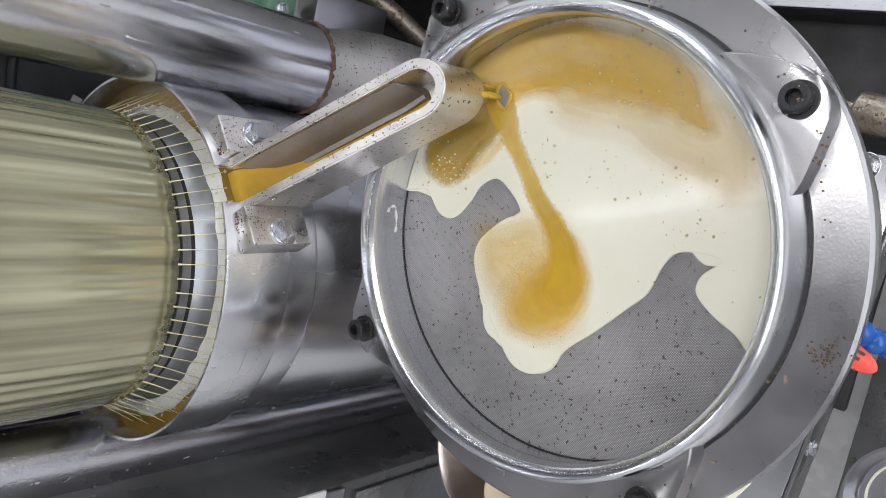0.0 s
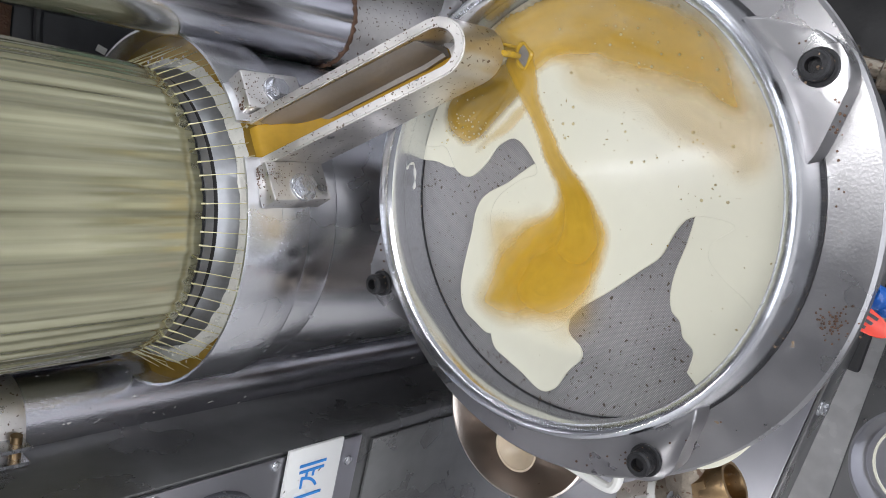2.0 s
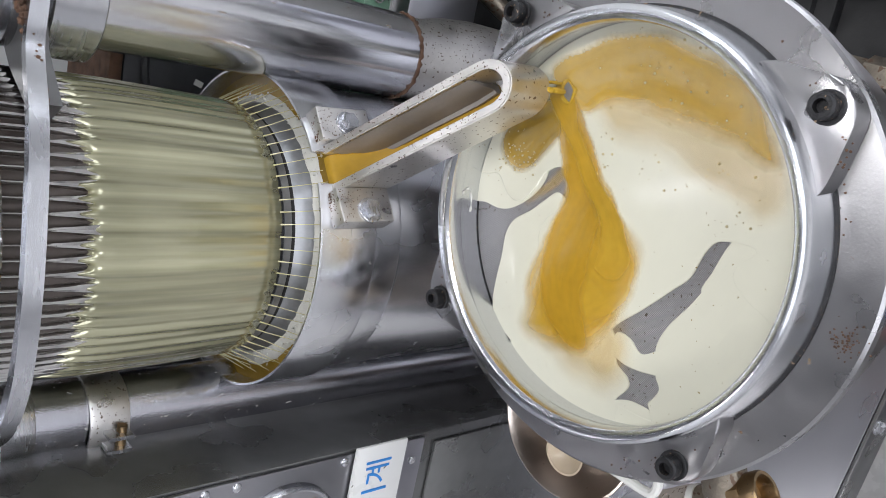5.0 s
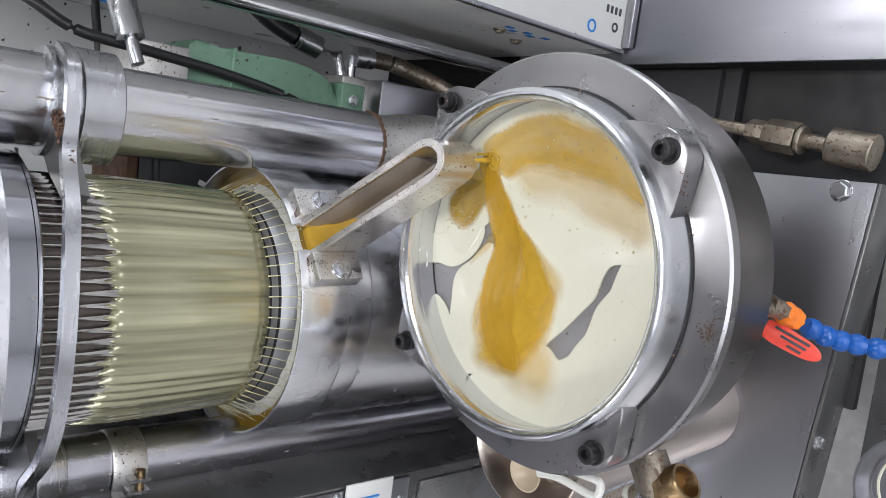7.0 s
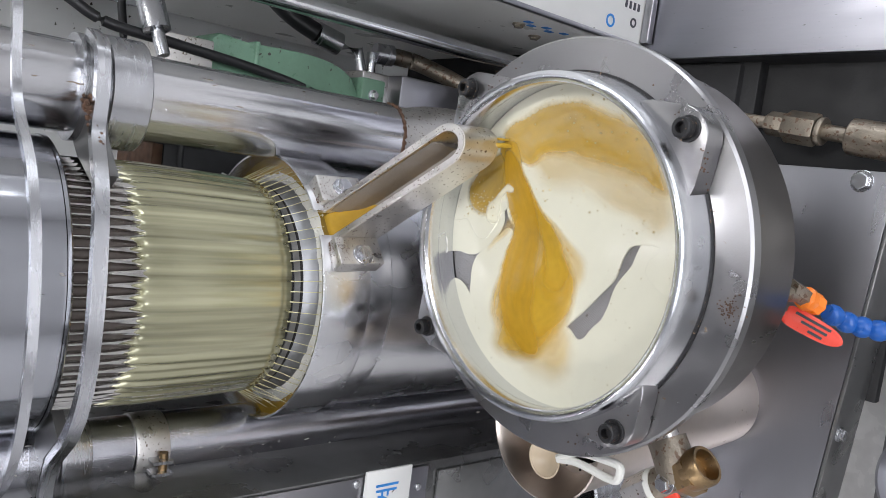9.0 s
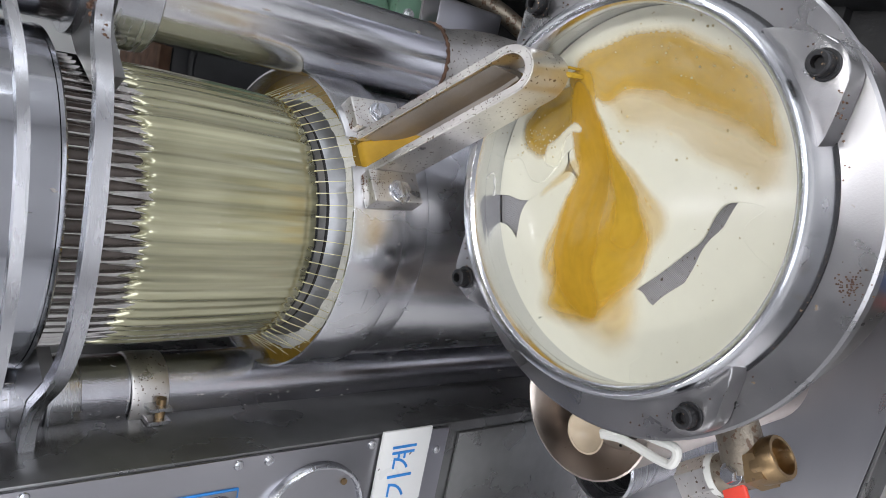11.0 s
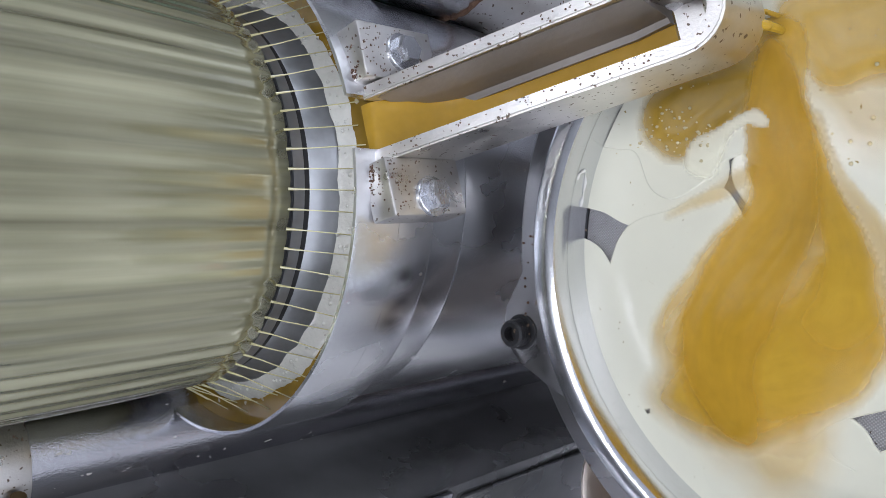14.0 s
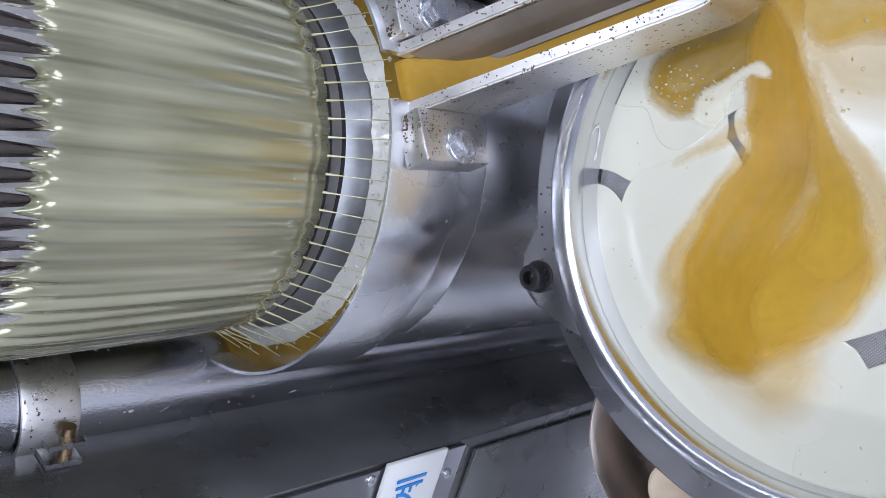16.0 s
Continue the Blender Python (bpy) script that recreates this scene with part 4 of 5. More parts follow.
for s_ in (-1, 1):
    for _ in range(70):
        p = SP @ Vector((rnd.uniform(-0.015, -0.004), s_ * (0.0195 + min(0.024, abs(rnd.gauss(0, 0.007)))), 0.8661))
        bmesh.ops.create_icosphere(bm, subdivisions=1, radius=rnd.uniform(0.0002, 0.0006), matrix=Matrix.Translation(p))
    for _ in range(50):
        p = SP @ Vector((0.0001, s_ * rnd.uniform(0.0190, 0.044), 0.865 - min(0.042, abs(rnd.gauss(0, 0.012)))))
        bmesh.ops.create_icosphere(bm, subdivisions=1, radius=rnd.uniform(0.0002, 0.0005), matrix=Matrix.Translation(p))
solo("husk_grains", bm, RUST, "stray brown husk grains on pan and spout", "crumbs", kind="stuff")

# ---- plates and tables below ----
drain = thing("drain_plate", "brushed stainless drain plate below the pan", "drain plate", MF)
part("plate", prism([(0.190, -0.394), (0.190, 0.113), (-0.380, 0.113), (-0.380, -0.3515)], 0.397, 0.403, None, 0.001), SHEET, drain)
part("lip", box(0.5716, 0.004, 0.06, pose(-0.0952, -0.3750, 0.372, 0, 0, -4.26), 0.001), DARKSHEET, drain)
part("hex_bolt", bolt_shape(0.006, 0.005, 0.008, m=pose(-0.0815, -0.3780, 0.390, 90, 0, -4.26)), STEEL, drain)
part("hex_bolt", bolt_shape(0.009, 0.007, 0.0115, m=pose(0.179, -0.362, 0.403)), STEEL, drain)
side = thing("side_table", "stainless side table with dark spatter", "side table", MF)
part("tabletop", box(0.6, 0.50, 0.006, pose(0.612, -0.13, 0.392), 0.001), TABLE, side)
part("front_lip", box(0.6, 0.012, 0.05, pose(0.612, -0.386, 0.37), 0.002), SHEET, side)
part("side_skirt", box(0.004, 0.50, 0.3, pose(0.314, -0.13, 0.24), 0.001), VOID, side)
# Depth runs on out of view, to darken reflections in the drum.
shelf = solo("low_shelf", box(1.5, 0.36, 0.02, None, 0.002), DARKSHEET, "dark wet steel shelf in front of the press", "shelf", MF @ pose(0.1, -0.582, 0.322))
# Added black sheet where only the gap's shade shows.
solo("gap_shade_sheet", box(0.8, 0.9, 0.012, None, 0.002), VOID, "near-black sheet that puts shade in the gap under the pipes", "tray", MF @ pose(0.35, 0.06, 0.335))

cabinet = thing("white_cabinet", "white film-covered sheet metal cabinet with blue print", "cabinet", MF @ pose(0, 0, 0))
part("carcass", box(0.5, 0.6, 0.9, pose(0.575, 0.235, 0.85), 0.002), WHITE, cabinet)
part("edge_trim", box(0.006, 0.006, 0.9, pose(0.326, -0.064, 0.85), 0.001), SHEET, cabinet)
part("foot_rail", box(0.5, 0.012, 0.010, pose(0.58, -0.072, 0.402), 0.001), SHEET, cabinet)
for x, z, rx_ in ((0.345, 0.47, 0.008), (0.352, 0.425, 0.006)):
    part("printed_ring", lathe([(rx_, 0), (rx_ - 0.0025, 0), (rx_ - 0.0025, 0.0006), (rx_, 0.0006)], 24, pose(x, -0.0655, z, 90, 0, 0)), PAINTBLUE if z > 0.45 else INK, cabinet)
for k in range(4):
    part("printed_bar", box(0.009, 0.0008, 0.004, pose(0.372, -0.0655, 0.418 + k * 0.0085), 0), INK, cabinet)
for k in range(5):
    part("printed_bar", box(0.0008, 0.008, 0.010, pose(0.3245, -0.02 + 0.011 * (k % 2), 0.50 + k * 0.016), 0), PAINTBLUE, cabinet)
for y, z in ((0.0, 0.56), (0.03, 0.50)):
    part("screw", bolt_shape(0.006, 0.003, 0.008, m=pose(0.3249, y, z, 0, -90, 0)), OLDBRASS, cabinet)
solo("chrome_post", disc_stack([(0.0105, 0.34), (0.0105, 1.9)], 24), CHROME, "slim polished upright steel tube", "post", MF @ pose(0.297, 0.095, 0))

pipe = thing("pipe_union", "rusty hydraulic pipe with hex nuts over the gap", "pipe fitting", MF @ pose(0.247, -0.16, 0.392, 90, 0, -7))
prof = [("pipe", 0.007, 0.0, 0.10, 16), ("hex_nut", 0.0135, 0.088, 0.108, 6), ("union_nut", 0.018, 0.11, 0.145, 6), ("flange", 0.0155, 0.146, 0.152, 24), ("pipe", 0.0085, 0.15, 0.182, 16), ("end_cap", 0.019, 0.18, 0.225, 32)]
for name, r, z0, z1, k in prof:
    part(name, disc_stack([(r * 0.94, z0), (r, z0 + 0.0015), (r, z1 - 0.0015), (r * 0.94, z1)], k), OLDBRASS, pipe)

# ---- control box ----
control = thing("control_box", "dark steel control box with gauge and label plate", "control box", MF)
part("housing", box(0.40, 0.50, 1.2, pose(-0.3665, 0.143, 0.80), 0.001), DARKSHEET, control)
part("front_panel", box(0.398, 0.003, 0.74, pose(-0.3675, -0.1095, 1.08), 0.0008), SHEET, control)
part("lower_panel", box(0.39, 0.003, 0.32, pose(-0.372, -0.1095, 0.535), 0.0008), DARKSHEET, control)
for x, z in ((-0.1735, 1.074), (-0.174, 0.926), (-0.174, 0.9), (-0.1745, 0.80), (-0.19, 0.722)):
    part("rivet", disc_stack([(0.0042, 0), (0.0036, 0.0014), (0.002, 0.0022)], 16, pose(x, -0.111, z, 90, 0, 0)), STEEL, control)
gauge = part("gauge_rim", lathe([(0.046, 0), (0.050, 0), (0.050, 0.006), (0.048, 0.009), (0.046, 0.008)], 48, pose(-0.232, -0.111, 0.853, 90, 0, 0)), STEEL, control)
part("gauge_face", disc_stack([(0.046, 0), (0.046, 0.003)], 48, pose(-0.232, -0.111, 0.853, 90, 0, 0)), SHEET, gauge)
part("gauge_dial", disc_stack([(0.022, 0), (0.022, 0.004)], 32, pose(-0.240, -0.111, 0.853, 90, 0, 0)), WHITEPLASTIC, gauge)
part("gauge_screw", disc_stack([(0.003, 0), (0.0028, 0.005)], 16, pose(-0.203, -0.111, 0.826, 90, 0, 0)), BRASS, gauge)
knob = part("switch_plate", box(0.045, 0.002, 0.05, pose(-0.215, -0.112, 0.948), 0.0008), PAINTBLUE, control)
part("switch_face", box(0.042, 0.002, 0.047, pose(-0.215, -0.1125, 0.948), 0.0006), SHEET, knob)
part("switch_ring", disc_stack([(0.016, 0), (0.016, 0.006), (0.011, 0.012), (0.008, 0.012), (0.008, 0.006)], 32, pose(-0.212, -0.113, 0.94, 90, 0, 0)), STEEL, knob)
label = part("label_plate", box(0.13, 0.003, 0.056, pose(-0.2275, -0.114, 0.764), 0.0006), WHITE, control, "white label plate with blue hand-painted letters")
txt = bpy.data.curves.new("label_letters", "FONT")
txt.body, txt.size, txt.extrude, txt.align_x, txt.align_y = "\uc555\uae30\uacc4", 0.030, 0.0003, "RIGHT", "CENTER"
tob = new("label_letters", txt)
tob.matrix_basis = pose(-0.174, -0.1162, 0.764, 90, 0, 0)
bpy.context.view_layer.update()
me = bpy.data.meshes.new_from_object(tob.evaluated_get(bpy.context.evaluated_depsgraph_get()))
bpy.data.objects.remove(tob)
me.materials.clear()
me.materials.append(PAINTBLUE)
let = new("letters", me)
let.parent, let.matrix_basis = label, pose(-0.174, -0.1162, 0.764, 90, 0, 0)

# ---- pump, hoses and manifold behind the rod ----
pump = thing("hydraulic_pump", "green painted cast pump housing spattered with husk", "pump", MF)
prof = [(p.x, p.y) for p in smooth_line([(0.165, 0.69), (0.205, 0.692), (0.228, 0.70), (0.244, 0.725), (0.250, 0.76), (0.250, 0.80), (0.248, 0.845), (0.246, 0.885), (0.165, 0.89)], 4)]
part("housing", prism(prof, -0.22, -0.13, pose(0, 0, 0, 90, 0, 0), 0.004), GREEN, pump)
part("rib", box(0.084, 0.088, 0.006, pose(0.210, 0.172, 0.833), 0.002), GREEN, pump)
part("foot", box(0.10, 0.07, 0.034, pose(0.188, 0.155, 0.678), 0.002), GREEN, pump)
part("hex_bolt", bolt_shape(0.0065, 0.005, 0.009, m=pose(0.2495, 0.16, 0.845, 0, 90, 0)), STEEL, pump)
part("hex_bolt", bolt_shape(0.005, 0.005, 0.0065, m=pose(0.243, 0.165, 0.722, 0, 75, 0)), STEEL, pump)
part("hex_bolt", bolt_shape(0.005, 0.005, 0.007, m=pose(0.218, 0.12, 0.678, 90, 0, 0)), STEEL, pump)
part("bracket", box(0.09, 0.10, 0.06, pose(0.195, 0.17, 0.917), 0.002), CAST, pump)
solo("manifold_block", box(0.12, 0.11, 0.10, None, 0.003), SHEET, "plain steel manifold block behind the rod", "manifold", MF @ pose(0.19, 0.17, 0.59))
solo("valve_block", box(0.10, 0.09, 0.05, None, 0.003), CAST, "husk-covered steel valve block by the pump", "valve block", MF @ pose(0.20, 0.19, 0.655))


def hose(name, label, pts, r, mt, ferrule=None, tip=None):
    h = thing(name, label, "hose", MF)
    part("hose_body", tube(pts, r, 16, 10), mt, h)
    if ferrule:
        part("ferrule", tube(ferrule, r * 1.25, 20, 0), STEEL, h)
    if tip:
        part("nipple", tube(tip, r * 0.6, 12, 0), STEEL, h)
    return h


hose("power_cable", "black rubber cable draped behind the rod", [(0.30, 0.25, 1.13), (0.262, 0.14, 1.05), (0.236, 0.12, 1.0), (0.229, 0.12, 0.93), (0.219, 0.12, 0.83), (0.203, 0.11, 0.76), (0.17, 0.10, 0.70)], 0.0055, RUBBER)
hose("wall_cable", "thin black cable on the spotted wall", [(0.45, 0.30, 0.945), (0.30, 0.30, 0.933), (0.245, 0.30, 0.925), (0.15, 0.30, 0.91)], 0.005, RUBBER)
hose("pressure_hose", "black pressure hose with crimped steel end", [(0.50, 0.18, 1.0), (0.36, 0.15, 0.975), (0.275, 0.118, 0.962)], 0.011, RUBBER, [(0.275, 0.118, 0.962), (0.236, 0.104, 0.954)], [(0.236, 0.104, 0.954), (0.212, 0.096, 0.948)])
hose("pressure_hose", "black pressure hose running to an elbow fitting", [(0.46, 0.28, 0.93), (0.38, 0.25, 0.83), (0.315, 0.222, 0.76), (0.292, 0.21, 0.715)], 0.012, RUBBER, [(0.292, 0.21, 0.715), (0.284, 0.207, 0.682)], [(0.284, 0.207, 0.682), (0.282, 0.205, 0.652), (0.25, 0.20, 0.645)])
hose("return_hose", "brown grimy return hose with rusty fitting", [(0.285, 0.20, 0.60), (0.282, 0.19, 0.56), (0.26, 0.15, 0.51), (0.23, 0.12, 0.46), (0.22, 0.10, 0.40)], 0.0115, OLDBRASS, [(0.284, 0.205, 0.625), (0.285, 0.20, 0.60)], [(0.25, 0.205, 0.63), (0.284, 0.205, 0.63)])
guard = thing("belt_guard", "black belt guard topped by a husk-caked board behind the barrel", "belt guard", MF)
part("casing", box(0.26, 0.12, 0.566, pose(0.022, 0.245, 0.624), 0.004), SOOT, guard)
part("board", box(0.26, 0.12, 0.012, pose(0.022, 0.245, 0.9135), 0.001), RUST, guard, "board caked with brown husk")
part("rim", tube([(0.148, 0.183, 0.87), (0.128, 0.179, 0.888), (0.085, 0.178, 0.884), (0.075, 0.178, 0.85), (0.085, 0.178, 0.76), (0.095, 0.178, 0.70)], 0.004, 8), SOOT, guard, "raised black rim")
part("chip", box(0.006, 0.001, 0.009, pose(0.096, 0.1842, 0.832, 0, 20, 0), 0), WHITEPLASTIC, guard, "pale paint chip")
plate = thing("name_plate", "steel name plate with a blue border on the wall", "name plate", MF)
part("plate", box(0.10, 0.004, 0.13, pose(0.335, 0.30, 0.955), 0.001), SHEET, plate)
part("border", box(0.088, 0.001, 0.003, pose(0.337, 0.2975, 0.902), 0), PAINTBLUE, plate)
part("border", box(0.003, 0.001, 0.11, pose(0.294, 0.2975, 0.957), 0), PAINTBLUE, plate)
part("screw", bolt_shape(0.005, 0.003, 0.0065, m=pose(0.290, 0.298, 0.897, 90, 0, 0)), STEEL, plate)
solo("upper_hoop", sweep(smooth_line([(x * 1.12, y * 1.25 - 0.012, 1.112) for x, y, z in pts], 8), [(-0.003, -0.003), (0.003, -0.003), (0.003, 0.003), (-0.003, 0.003)]), STEEL, "second bent steel hoop higher up the press", "bracket", MF)

# packed husk by the hoop
bm = bmesh.new()
rnd = random.Random(5)
for _ in range(420):
    t = rnd.random()
    p = Vector((0.155 - 0.06 * t, -0.048 - 0.055 * t + rnd.uniform(-0.006, 0.012), 1.051 + rnd.uniform(-0.004, 0.006) * (1 - t)))
    m = Matrix.Translation(p) @ Euler((rnd.random() * 6, rnd.random() * 6, rnd.random() * 6)).to_matrix().to_4x4()
    bmesh.ops.create_icosphere(bm, subdivisions=1, radius=rnd.uniform(0.0008, 0.002), matrix=m)
solo("husk_crumbs", bm, RUST, "brown sesame husk crumbs packed on the hoop", "crumbs", MF, kind="stuff")

# ---- below the pan ----
can = thing("oil_can", "open stainless can under the pan's edge", "can", pose(-0.16, 0.088, 0))
part("body", lathe([(0.050, 0.41), (0.056, 0.415), (0.060, 0.70), (0.0625, 0.703), (0.0625, 0.7045), (0.061, 0.705), (0.058, 0.70), (0.046, 0.66), (0.046, 0.655), (0.050, 0.65), (0.045, 0.42), (0.0, 0.418), (0.0, 0.41)], 72, closed=False), WARMSTEEL, can)
part("inner_ring", lathe([(0.037, 0.655), (0.047, 0.655), (0.047, 0.658), (0.037, 0.658)], 64), WARMSTEEL, can)
for k in range(16):
    a = 2 * math.pi * k / 16
    part("rivet", disc_stack([(0.0013, 0), (0.0011, 0.0006)], 10, pose(0.042 * math.cos(a), 0.042 * math.sin(a), 0.658)), BLACK, can)
ladle = thing("plastic_scoop", "white plastic scoop with a loop handle lying across the can", "scoop", pose(-0.180, 0.045, 0.708))
part("bowl", lathe([(0.0, -0.010), (0.010, -0.008), (0.017, 0.0), (0.018, 0.002), (0.0165, 0.002), (0.009, -0.006), (0.0, -0.008)], 32, pose(-0.002, 0.040, 0), closed=False), BEIGE, ladle, "scoop bowl stained beige by oil")
part("loop_handle", sweep(smooth_line([(0, 0.024, 0.001), (0.007, 0.0, 0.002), (0.004, -0.030, 0.003), (0.0, -0.043, 0.003), (-0.010, -0.040, 0.003), (-0.011, -0.030, 0.002), (-0.002, 0.002, 0.001), (-0.001, 0.024, 0.001)], 6), circle(0.0036, 10)), WHITEPLASTIC, ladle)
cup = solo("small_cup", lathe([(0.028, 0.41), (0.034, 0.62), (0.036, 0.622), (0.034, 0.624), (0.030, 0.60), (0.026, 0.42), (0, 0.418), (0, 0.41)], 48, closed=False), STEEL, "small plain stainless cup on the drain plate", "cup", pose(-0.235, 0.135, 0))

valve = thing("drain_valve", "tarnished brass drain valve with a red lever", "valve", pose(0, 0, 0))
part("pipe", tube([(-0.135, -0.03, 0.700), (-0.16, -0.038, 0.700)], 0.011, 20, 0), CAST, valve)
part("elbow", tube([(-0.155, -0.037, 0.700), (-0.172, -0.042, 0.700), (-0.187, -0.044, 0.700)], 0.0155, 20, 6), OLDBRASS, valve)
part("body", tube([(-0.196, -0.022, 0.699), (-0.178, -0.058, 0.699)], 0.0145, 20, 0), OLDBRASS, valve)
part("thread_end", lathe([(0.0150, 0), (0.0155, 0.002), (0.0155, 0.016), (0.0145, 0.018), (0.0122, 0.018), (0.0115, 0.015), (0.0118, 0.013), (0.011, 0.011), (0.0114, 0.009), (0.0105, 0.003), (0, 0.003)], 32, pose(-0.180, -0.054, 0.699) @ Vector((0.45, -0.89, 0)).to_track_quat("Z", "Y").to_matrix().to_4x4(), closed=False), BRASS, valve)
part("hex_collar", tube([(-0.183, -0.048, 0.699), (-0.177, -0.060, 0.699)], 0.0172, 6, 0), BRASS, valve)
part("hex_nut", tube([(-0.194, -0.024, 0.699), (-0.206, 0.0, 0.699)], 0.0155, 6, 0), CAST, valve)
part("tape_ring", tube([(-0.193, -0.027, 0.699), (-0.195, -0.022, 0.699)], 0.0152, 20, 0), WHITEPLASTIC, valve)
part("stem_nut", bolt_shape(0.006, 0.006, 0.008, m=pose(-0.187, -0.041, 0.712)), STEEL, valve)
part("lever", box(0.05, 0.018, 0.004, pose(-0.215, -0.046, 0.708, 0, 0, 18), 0.0015), RED, valve)

# blue segmented hose with its cock
line_hose = thing("segmented_hose", "blue segmented plastic hose with an orange cock", "hose")
beads = [(-0.058, -0.110, 0.580), (-0.0665, -0.112, 0.562), (-0.0735, -0.1165, 0.550), (-0.079, -0.1245, 0.5425), (-0.0825, -0.135, 0.537), (-0.0865, -0.148, 0.532), (-0.090, -0.162, 0.526), (-0.094, -0.177, 0.519)]
for p, q in zip(beads[1:], beads[2:] + [(-0.098, -0.192, 0.511)]):
    d = Vector(q) - Vector(p)
    m = Matrix.Translation(p) @ d.to_track_quat("Z", "Y").to_matrix().to_4x4()
    part("segment", disc_stack([(0.0062, -0.002), (0.0085, 0.001), (0.0092, 0.005), (0.0085, 0.009), (0.0065, 0.012), (0.006, d.length + 0.001)], 24, m), BLUE, line_hose)
d = (Vector(beads[1]) - Vector((-0.048, -0.106, 0.602))).to_track_quat("Z", "Y").to_matrix().to_4x4()
part("cock", disc_stack([(0.0075, -0.006), (0.010, -0.004), (0.010, 0.003), (0.0085, 0.005), (0.0095, 0.008), (0.0095, 0.013), (0.007, 0.015)], 8, Matrix.Translation((-0.054, -0.107, 0.588)) @ d), ORANGE, line_hose, "orange plastic cock")
part("riser", tube([(-0.045, -0.09, 0.672), (-0.047, -0.100, 0.63), (-0.051, -0.106, 0.594)], 0.006, 12, 4), OLDBRASS, line_hose)
part("brass_stub", disc_stack([(0.008, -0.02), (0.008, 0.0)], 6, Matrix.Translation((-0.052, -0.1065, 0.592)) @ d), OLDBRASS, line_hose)
tag_x = Vector((-0.0252, -0.0335, -0.013)).normalized()
tag_n = (Vector((-0.03, -0.40, 1.22)) - Vector((-0.079, -0.108, 0.58)))
tag_n = (tag_n - tag_n.dot(tag_x) * tag_x).normalized()
tag = thing("red_tag", "red plastic tag with dark unreadable print", "tag", Matrix.Translation((-0.079, -0.108, 0.5815)) @ Matrix((tag_x, tag_n.cross(tag_x), tag_n)).transposed().to_4x4())
part("body", prism([(p.x, p.y) for p in smooth_line([(-0.024, -0.008), (0.0, -0.0085), (0.017, -0.006), (0.023, 0), (0.017, 0.006), (0.0, 0.0085), (-0.024, 0.008), (-0.025, 0)], 4, True)], -0.002, 0.002, None, 0.001), RED, tag)
for k, w in enumerate((0.030, 0.022, 0.012)):
    part("print_bar", box(w, 0.0022, 0.0005, pose(-0.004 + k * 0.003, 0.0045 - k * 0.0045, 0.0023), 0), INK, tag)

dish_prof = [(0, 0.0), (0.045, 0.0), (0.05, 0.003), (0.0585, 0.022), (0.0605, 0.023), (0.0605, 0.0245), (0.058, 0.0245), (0.048, 0.006), (0.0, 0.005)]
for x, y, lab in ((-0.113, -0.468, "round steel dish with a film of foam"), (0.066, -0.492, "round steel dish catching the blue hose's drip")):
    dish = thing("round_dish", lab, "dish", MF @ pose(x, y, 0.333), "dishes on the shelf")
    part("bowl", lathe(dish_prof, 72, closed=False), SHEET, dish)
    part("foam_ring", lathe([(0.0405, 0.0055), (0.0435, 0.0055), (0.043, 0.0075), (0.041, 0.0075)], 48), FOAM, dish)


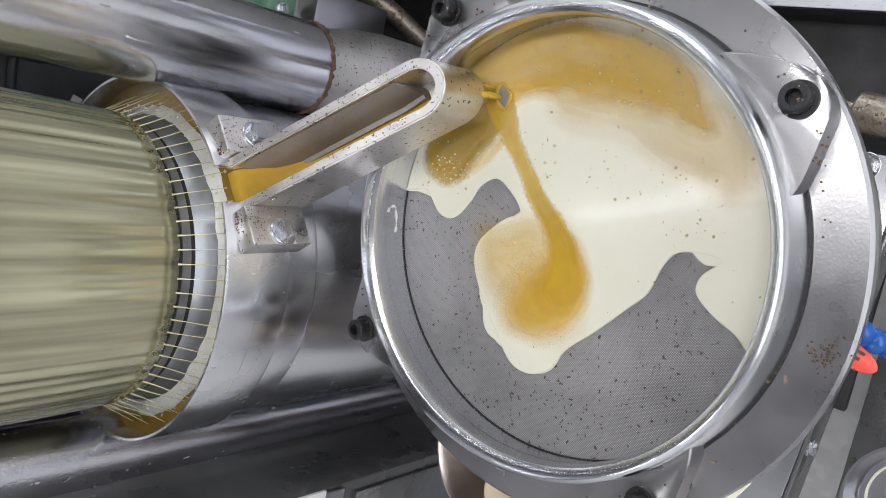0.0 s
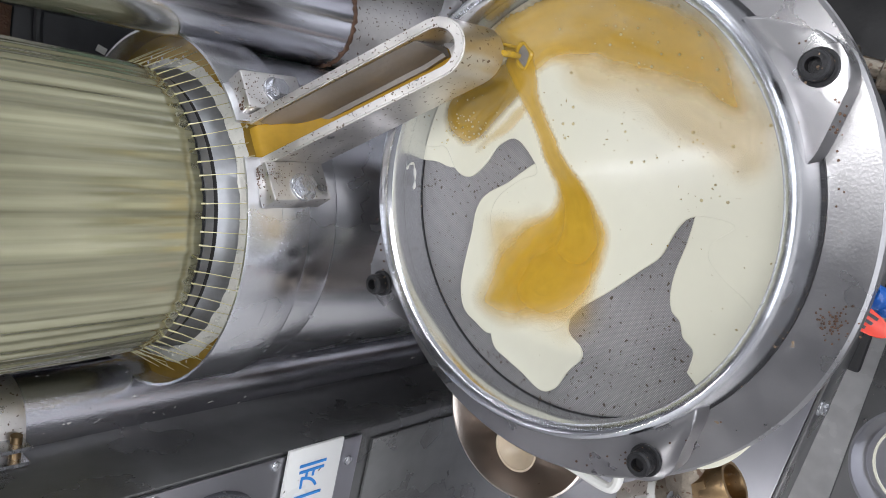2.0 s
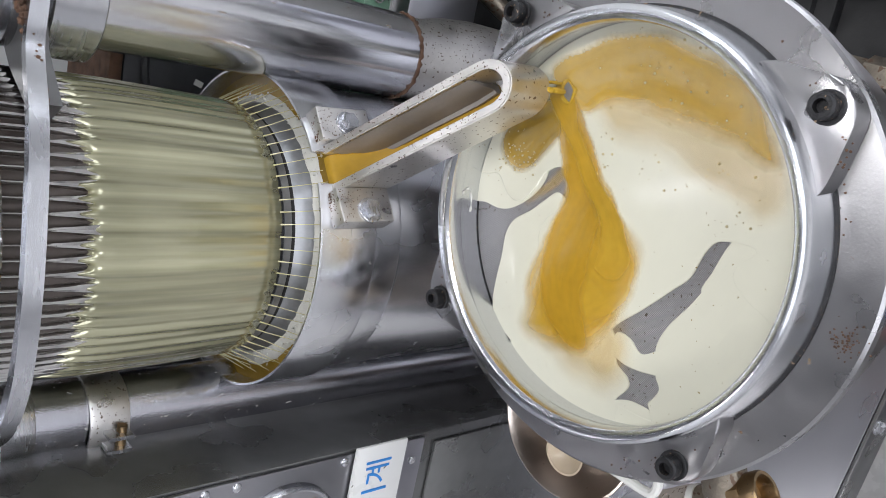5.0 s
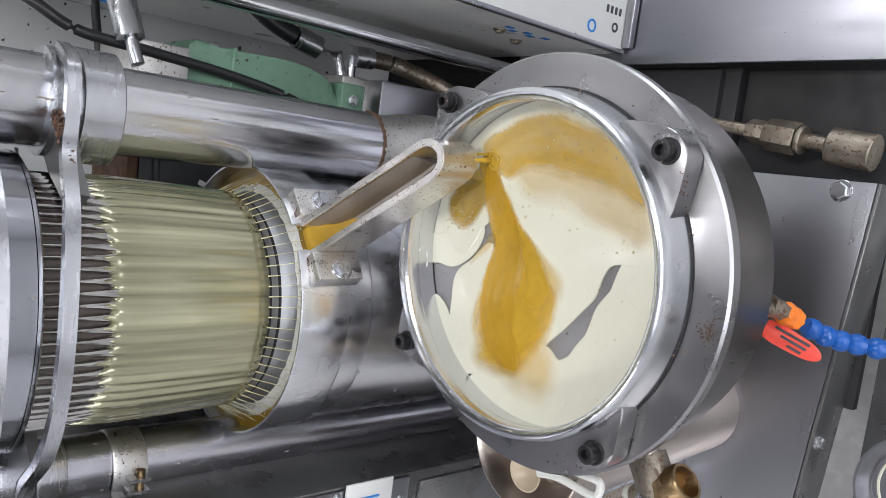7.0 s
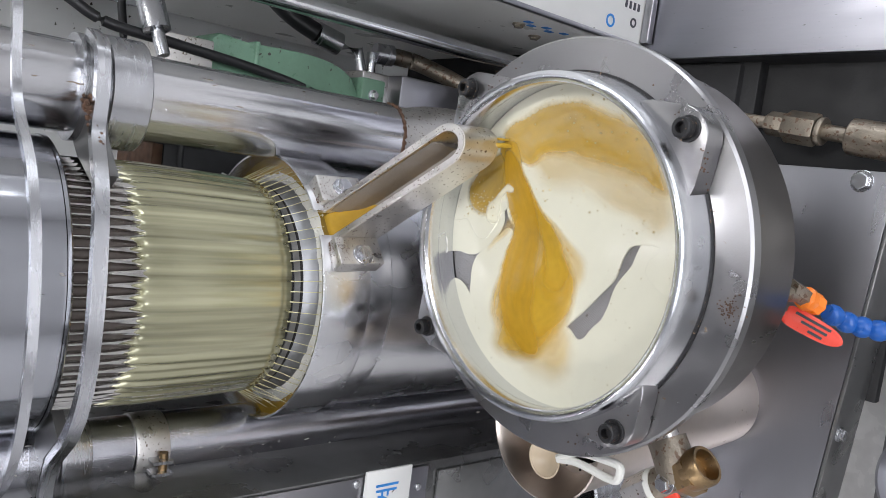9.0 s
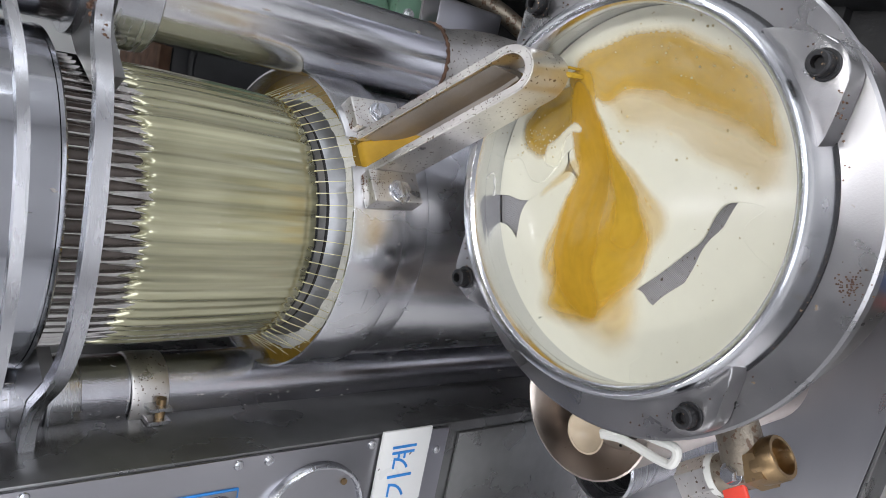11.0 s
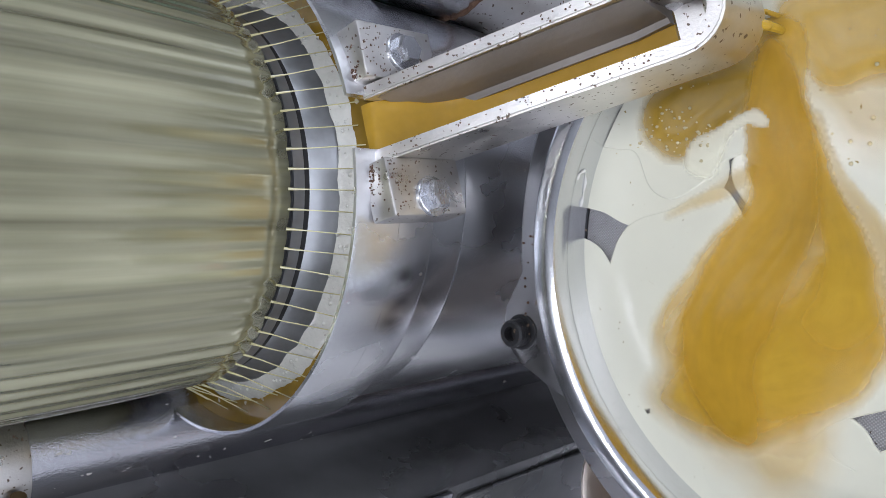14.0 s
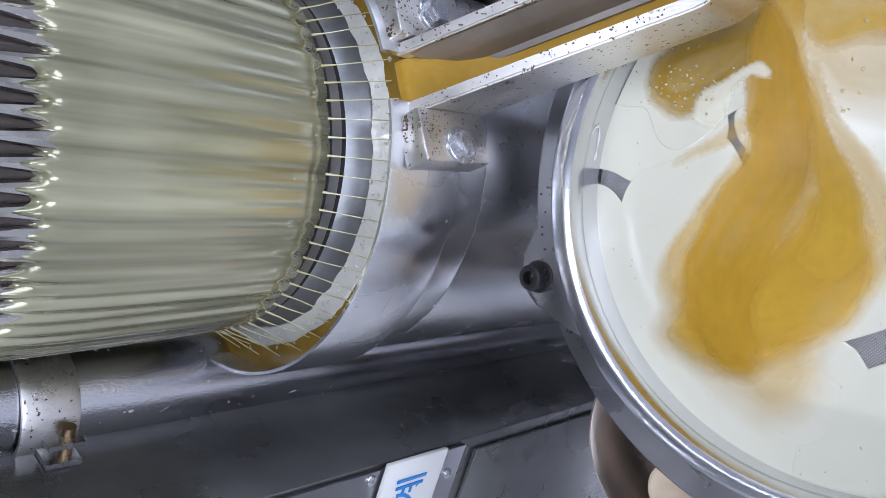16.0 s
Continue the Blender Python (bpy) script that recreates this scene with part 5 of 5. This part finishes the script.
def motions():
    """The foam creeps over the screen, the oil swirls drift."""
    for ob, keys in (
        (swirl_side, [(0, -14, -30, -3.2, 0), (1.8, -11, -25, -3.2, 0), (2.6, -8, -18, -0.45, 0.3), (3.3, -5, -12, -0.05, 0.1), (5.5, 0, -3, 0, 0), (8.0, 0, 0, 0, 0), (12.5, 1, 2, 0, 0), (16.0, 1, 4, 0, 0)]),
        (swirl_tongue, [(0, 12, -8, -3.2, 0), (0.4, 10, -7, -3.2, 0), (1.1, 7, -4, -0.6, 0.2), (1.7, 4, -2, -0.05, 0), (2.5, 0, 0, 0, 0), (5.5, -5, 3, 0, 0), (9.0, -8, 4, 0, 0), (16.0, -9, 5, 0, 0)]),
        (swirl_core, [(0, 2, -14, -3.2, 0), (2.8, 2, -13, -3.2, 0), (3.8, 1, -11, -0.5, 0), (4.6, 1, -8, -0.05, 0), (6.0, 0, -3, 0, 0), (8.0, 0, 0, 0, 0), (12.5, 0, 0, 0, 0), (16.0, -2, 1, 0, 0)]),
        (bare_patch, [(0, 0, 0, 0, 0), (5.5, 0, 0, 0, 0), (7.0, 0, 0, -0.4, 0), (9.0, 0, 0, -2.2, 0), (16.0, 0, 0, -2.2, 0)]),
        (splash_ridge, [(0, 0, 0, 0, 0), (5.5, 0, 0, 0, 0), (7.0, 0, 0, -0.4, 0), (9.0, 0, 0, -2.2, 0), (16.0, 0, 0, -2.2, 0)]),
        (wisp_curl, [(0, 9, -3, -3.2, 0), (6.0, 9, -3, -3.2, 0), (7.5, 5, -1, -0.6, 0), (9.0, 1, 0, -0.05, 0), (12.5, 0, 0, 0, 0), (16.0, 2, -1, 0, 0)]),
        (swirl_bulge, [(0, 24, 16, -3.2, 0), (1.8, 14, 14, -3.2, 0), (2.6, 6, 11, -0.45, 0.3), (3.3, 3, 9, -0.05, 0.1), (5.5, 0, 4, 0, 0), (8.0, 0, 0, 0, 0), (12.5, 2, -3, 0, 0), (16.0, 4, -4, 0, 0)]),
    ):
        walk(ob, [(t, pose(x / 1000, y / 1000, z / 1000, 0, -a, 0)) for t, x, y, z, a in keys])
    for ob, keys in (
        (foam_near, [(0, 0, 0, 70), (0.7, 0, 0, 53), (1.5, 0, 0, 40), (2.5, 0, 0, 28), (4.0, 0, 0, 15), (5.5, 0, 0, 7), (7.0, 0, 0, 2), (9.0, 0, 0, -3), (12.5, 0, 0, -5), (16.0, 0, 0, -7)]),
        (foam_inner, [(0, 6, -26, 0), (0.7, 4, -19, 0), (1.5, 2, -13, 0), (2.5, 0, -7, 0), (4.0, 0, -3, 0), (5.5, -1, -3, 0), (9.0, -1, -2, 0), (16.0, 0, 0, 0)]),
        (foam_corner, [(0, 44, -34, 0), (1.5, 30, -26, 0), (2.5, 18, -16, 0), (4.0, 4, -3, 0), (5.5, 0, -2, 0), (7.0, -3, -11, 0), (9.0, -4, -15, 0), (16.0, -5, -15, 0)]),
        (foam_lobe, [(0, 26, -6, 0), (2.5, 16, -4, 0), (5.5, 5, 0, 0), (9.0, 0, 0, 0), (12.5, -1, 0, 0), (16.0, -6, 2, 0)]),
        (foam_low, [(0, 44, -6, 0), (0.7, 30, -4, 0), (1.5, 15, -2, 0), (2.5, 0, 0, 0), (4.0, -4, -5, 0), (5.5, -4, -9, 0), (7.0, -6, -15, 0), (9.0, -7, -17, 0), (12.5, -7, -14, 0), (16.0, -7, -13, 0)]),
        (foam_far, [(0, 14, -42, 0), (0.7, 10, -29, 0), (1.5, 5, -14, 0), (2.5, 0, 0, 0), (4.0, 0, 9, 0), (5.5, 0, 14, 0), (9.0, 0, 18, 0), (12.5, 1, 22, 0), (16.0, 2, 25, 0)]),
        (foam_fill, [(0, 30, -35, 0), (3.0, 22, -26, 0), (5.5, 8, -9, 0), (7.0, 3, -4, 0), (9.0, 0, 0, 0), (16.0, -2, 3, 0)]),
        (swirl_rim, [(0, 9, 8, 6), (1.5, 7, 6, 4), (3.0, 4, 3, 2), (5.5, 0, 0, 0), (9.0, -5, 1, -2), (12.5, -8, 2, -4), (16.0, -10, 2, -5)]),
        (swirl_neck, [(0, 0, 0, 0), (1.5, 0, 0, 0), (5.5, 2, 3, 0), (9.0, 2, 4, -1), (16.0, 1, 4, -2)]),
        (swirl_pool, [(0, 3, 0, 0), (1.5, -6, 2, 0), (3.0, -16, 8, 0), (5.5, -20, 16, 0), (9.0, -24, 22, 0), (16.0, -24, 24, 0)]),
        (foam_close, [(0, -58, -44, 0), (2.9, -56, -44, 0), (4.0, -24, -22, 0), (5.5, -4, -5, 0), (7.0, -1, -1, 0), (8.0, 0, 0, 0), (10.0, 1, -1, 1), (12.5, 1.5, -2.5, 2), (16.0, 2, -3, 3)]),
        (foam_toe, [(0, -54, -8, 0), (4.0, -46, -7, 0), (5.5, -26, -5, 0), (6.4, -8, -3, 0), (7.4, 0, 0, 0), (16.0, 2, 1, 0)]),
        (foam_edge, [(0, -26, 6, 0), (2.6, -24, 5, 0), (4.0, -10, 2, 0), (5.5, 0, 0, 0), (16.0, 0, 0, 0)]),
        (foam_brim, [(0, -2, 34, 0), (4.0, -2, 30, 0), (5.5, -1, 9, 0), (7.0, 0, 3, 0), (9.0, 1, 0, 0), (12.5, 5, 0, 0), (16.0, 11, -1, 0)]),
        (swirl_tail, [(0, 48, -4, 0), (1.5, 32, -2, 0), (3.0, 14, 0, 0), (5.5, 0, 2, 0), (9.0, 2, 0, -4), (16.0, 0, 4, -6)]),
        (smear, [(0, 32, -2, 0), (3.0, 22, -4, 0), (6.0, 3, -4, 0), (9.0, 0, 0, 0), (16.0, 3, 4, 0)]),
        (swirl_haze, [(0, 12, -4, 0), (5.5, 0, 0, 0), (16.0, -14, 6, 4)]),
        (swirl_back, [(0, 2, 3, 0), (5.5, 2, -2, 0), (9.0, 4, -4, 2), (16.0, 1, 0, 3)]),
    ):
        walk(ob, [(t, pose(x / 1000, y / 1000, 0, 0, 0, a)) for t, x, y, a in keys])


motions()
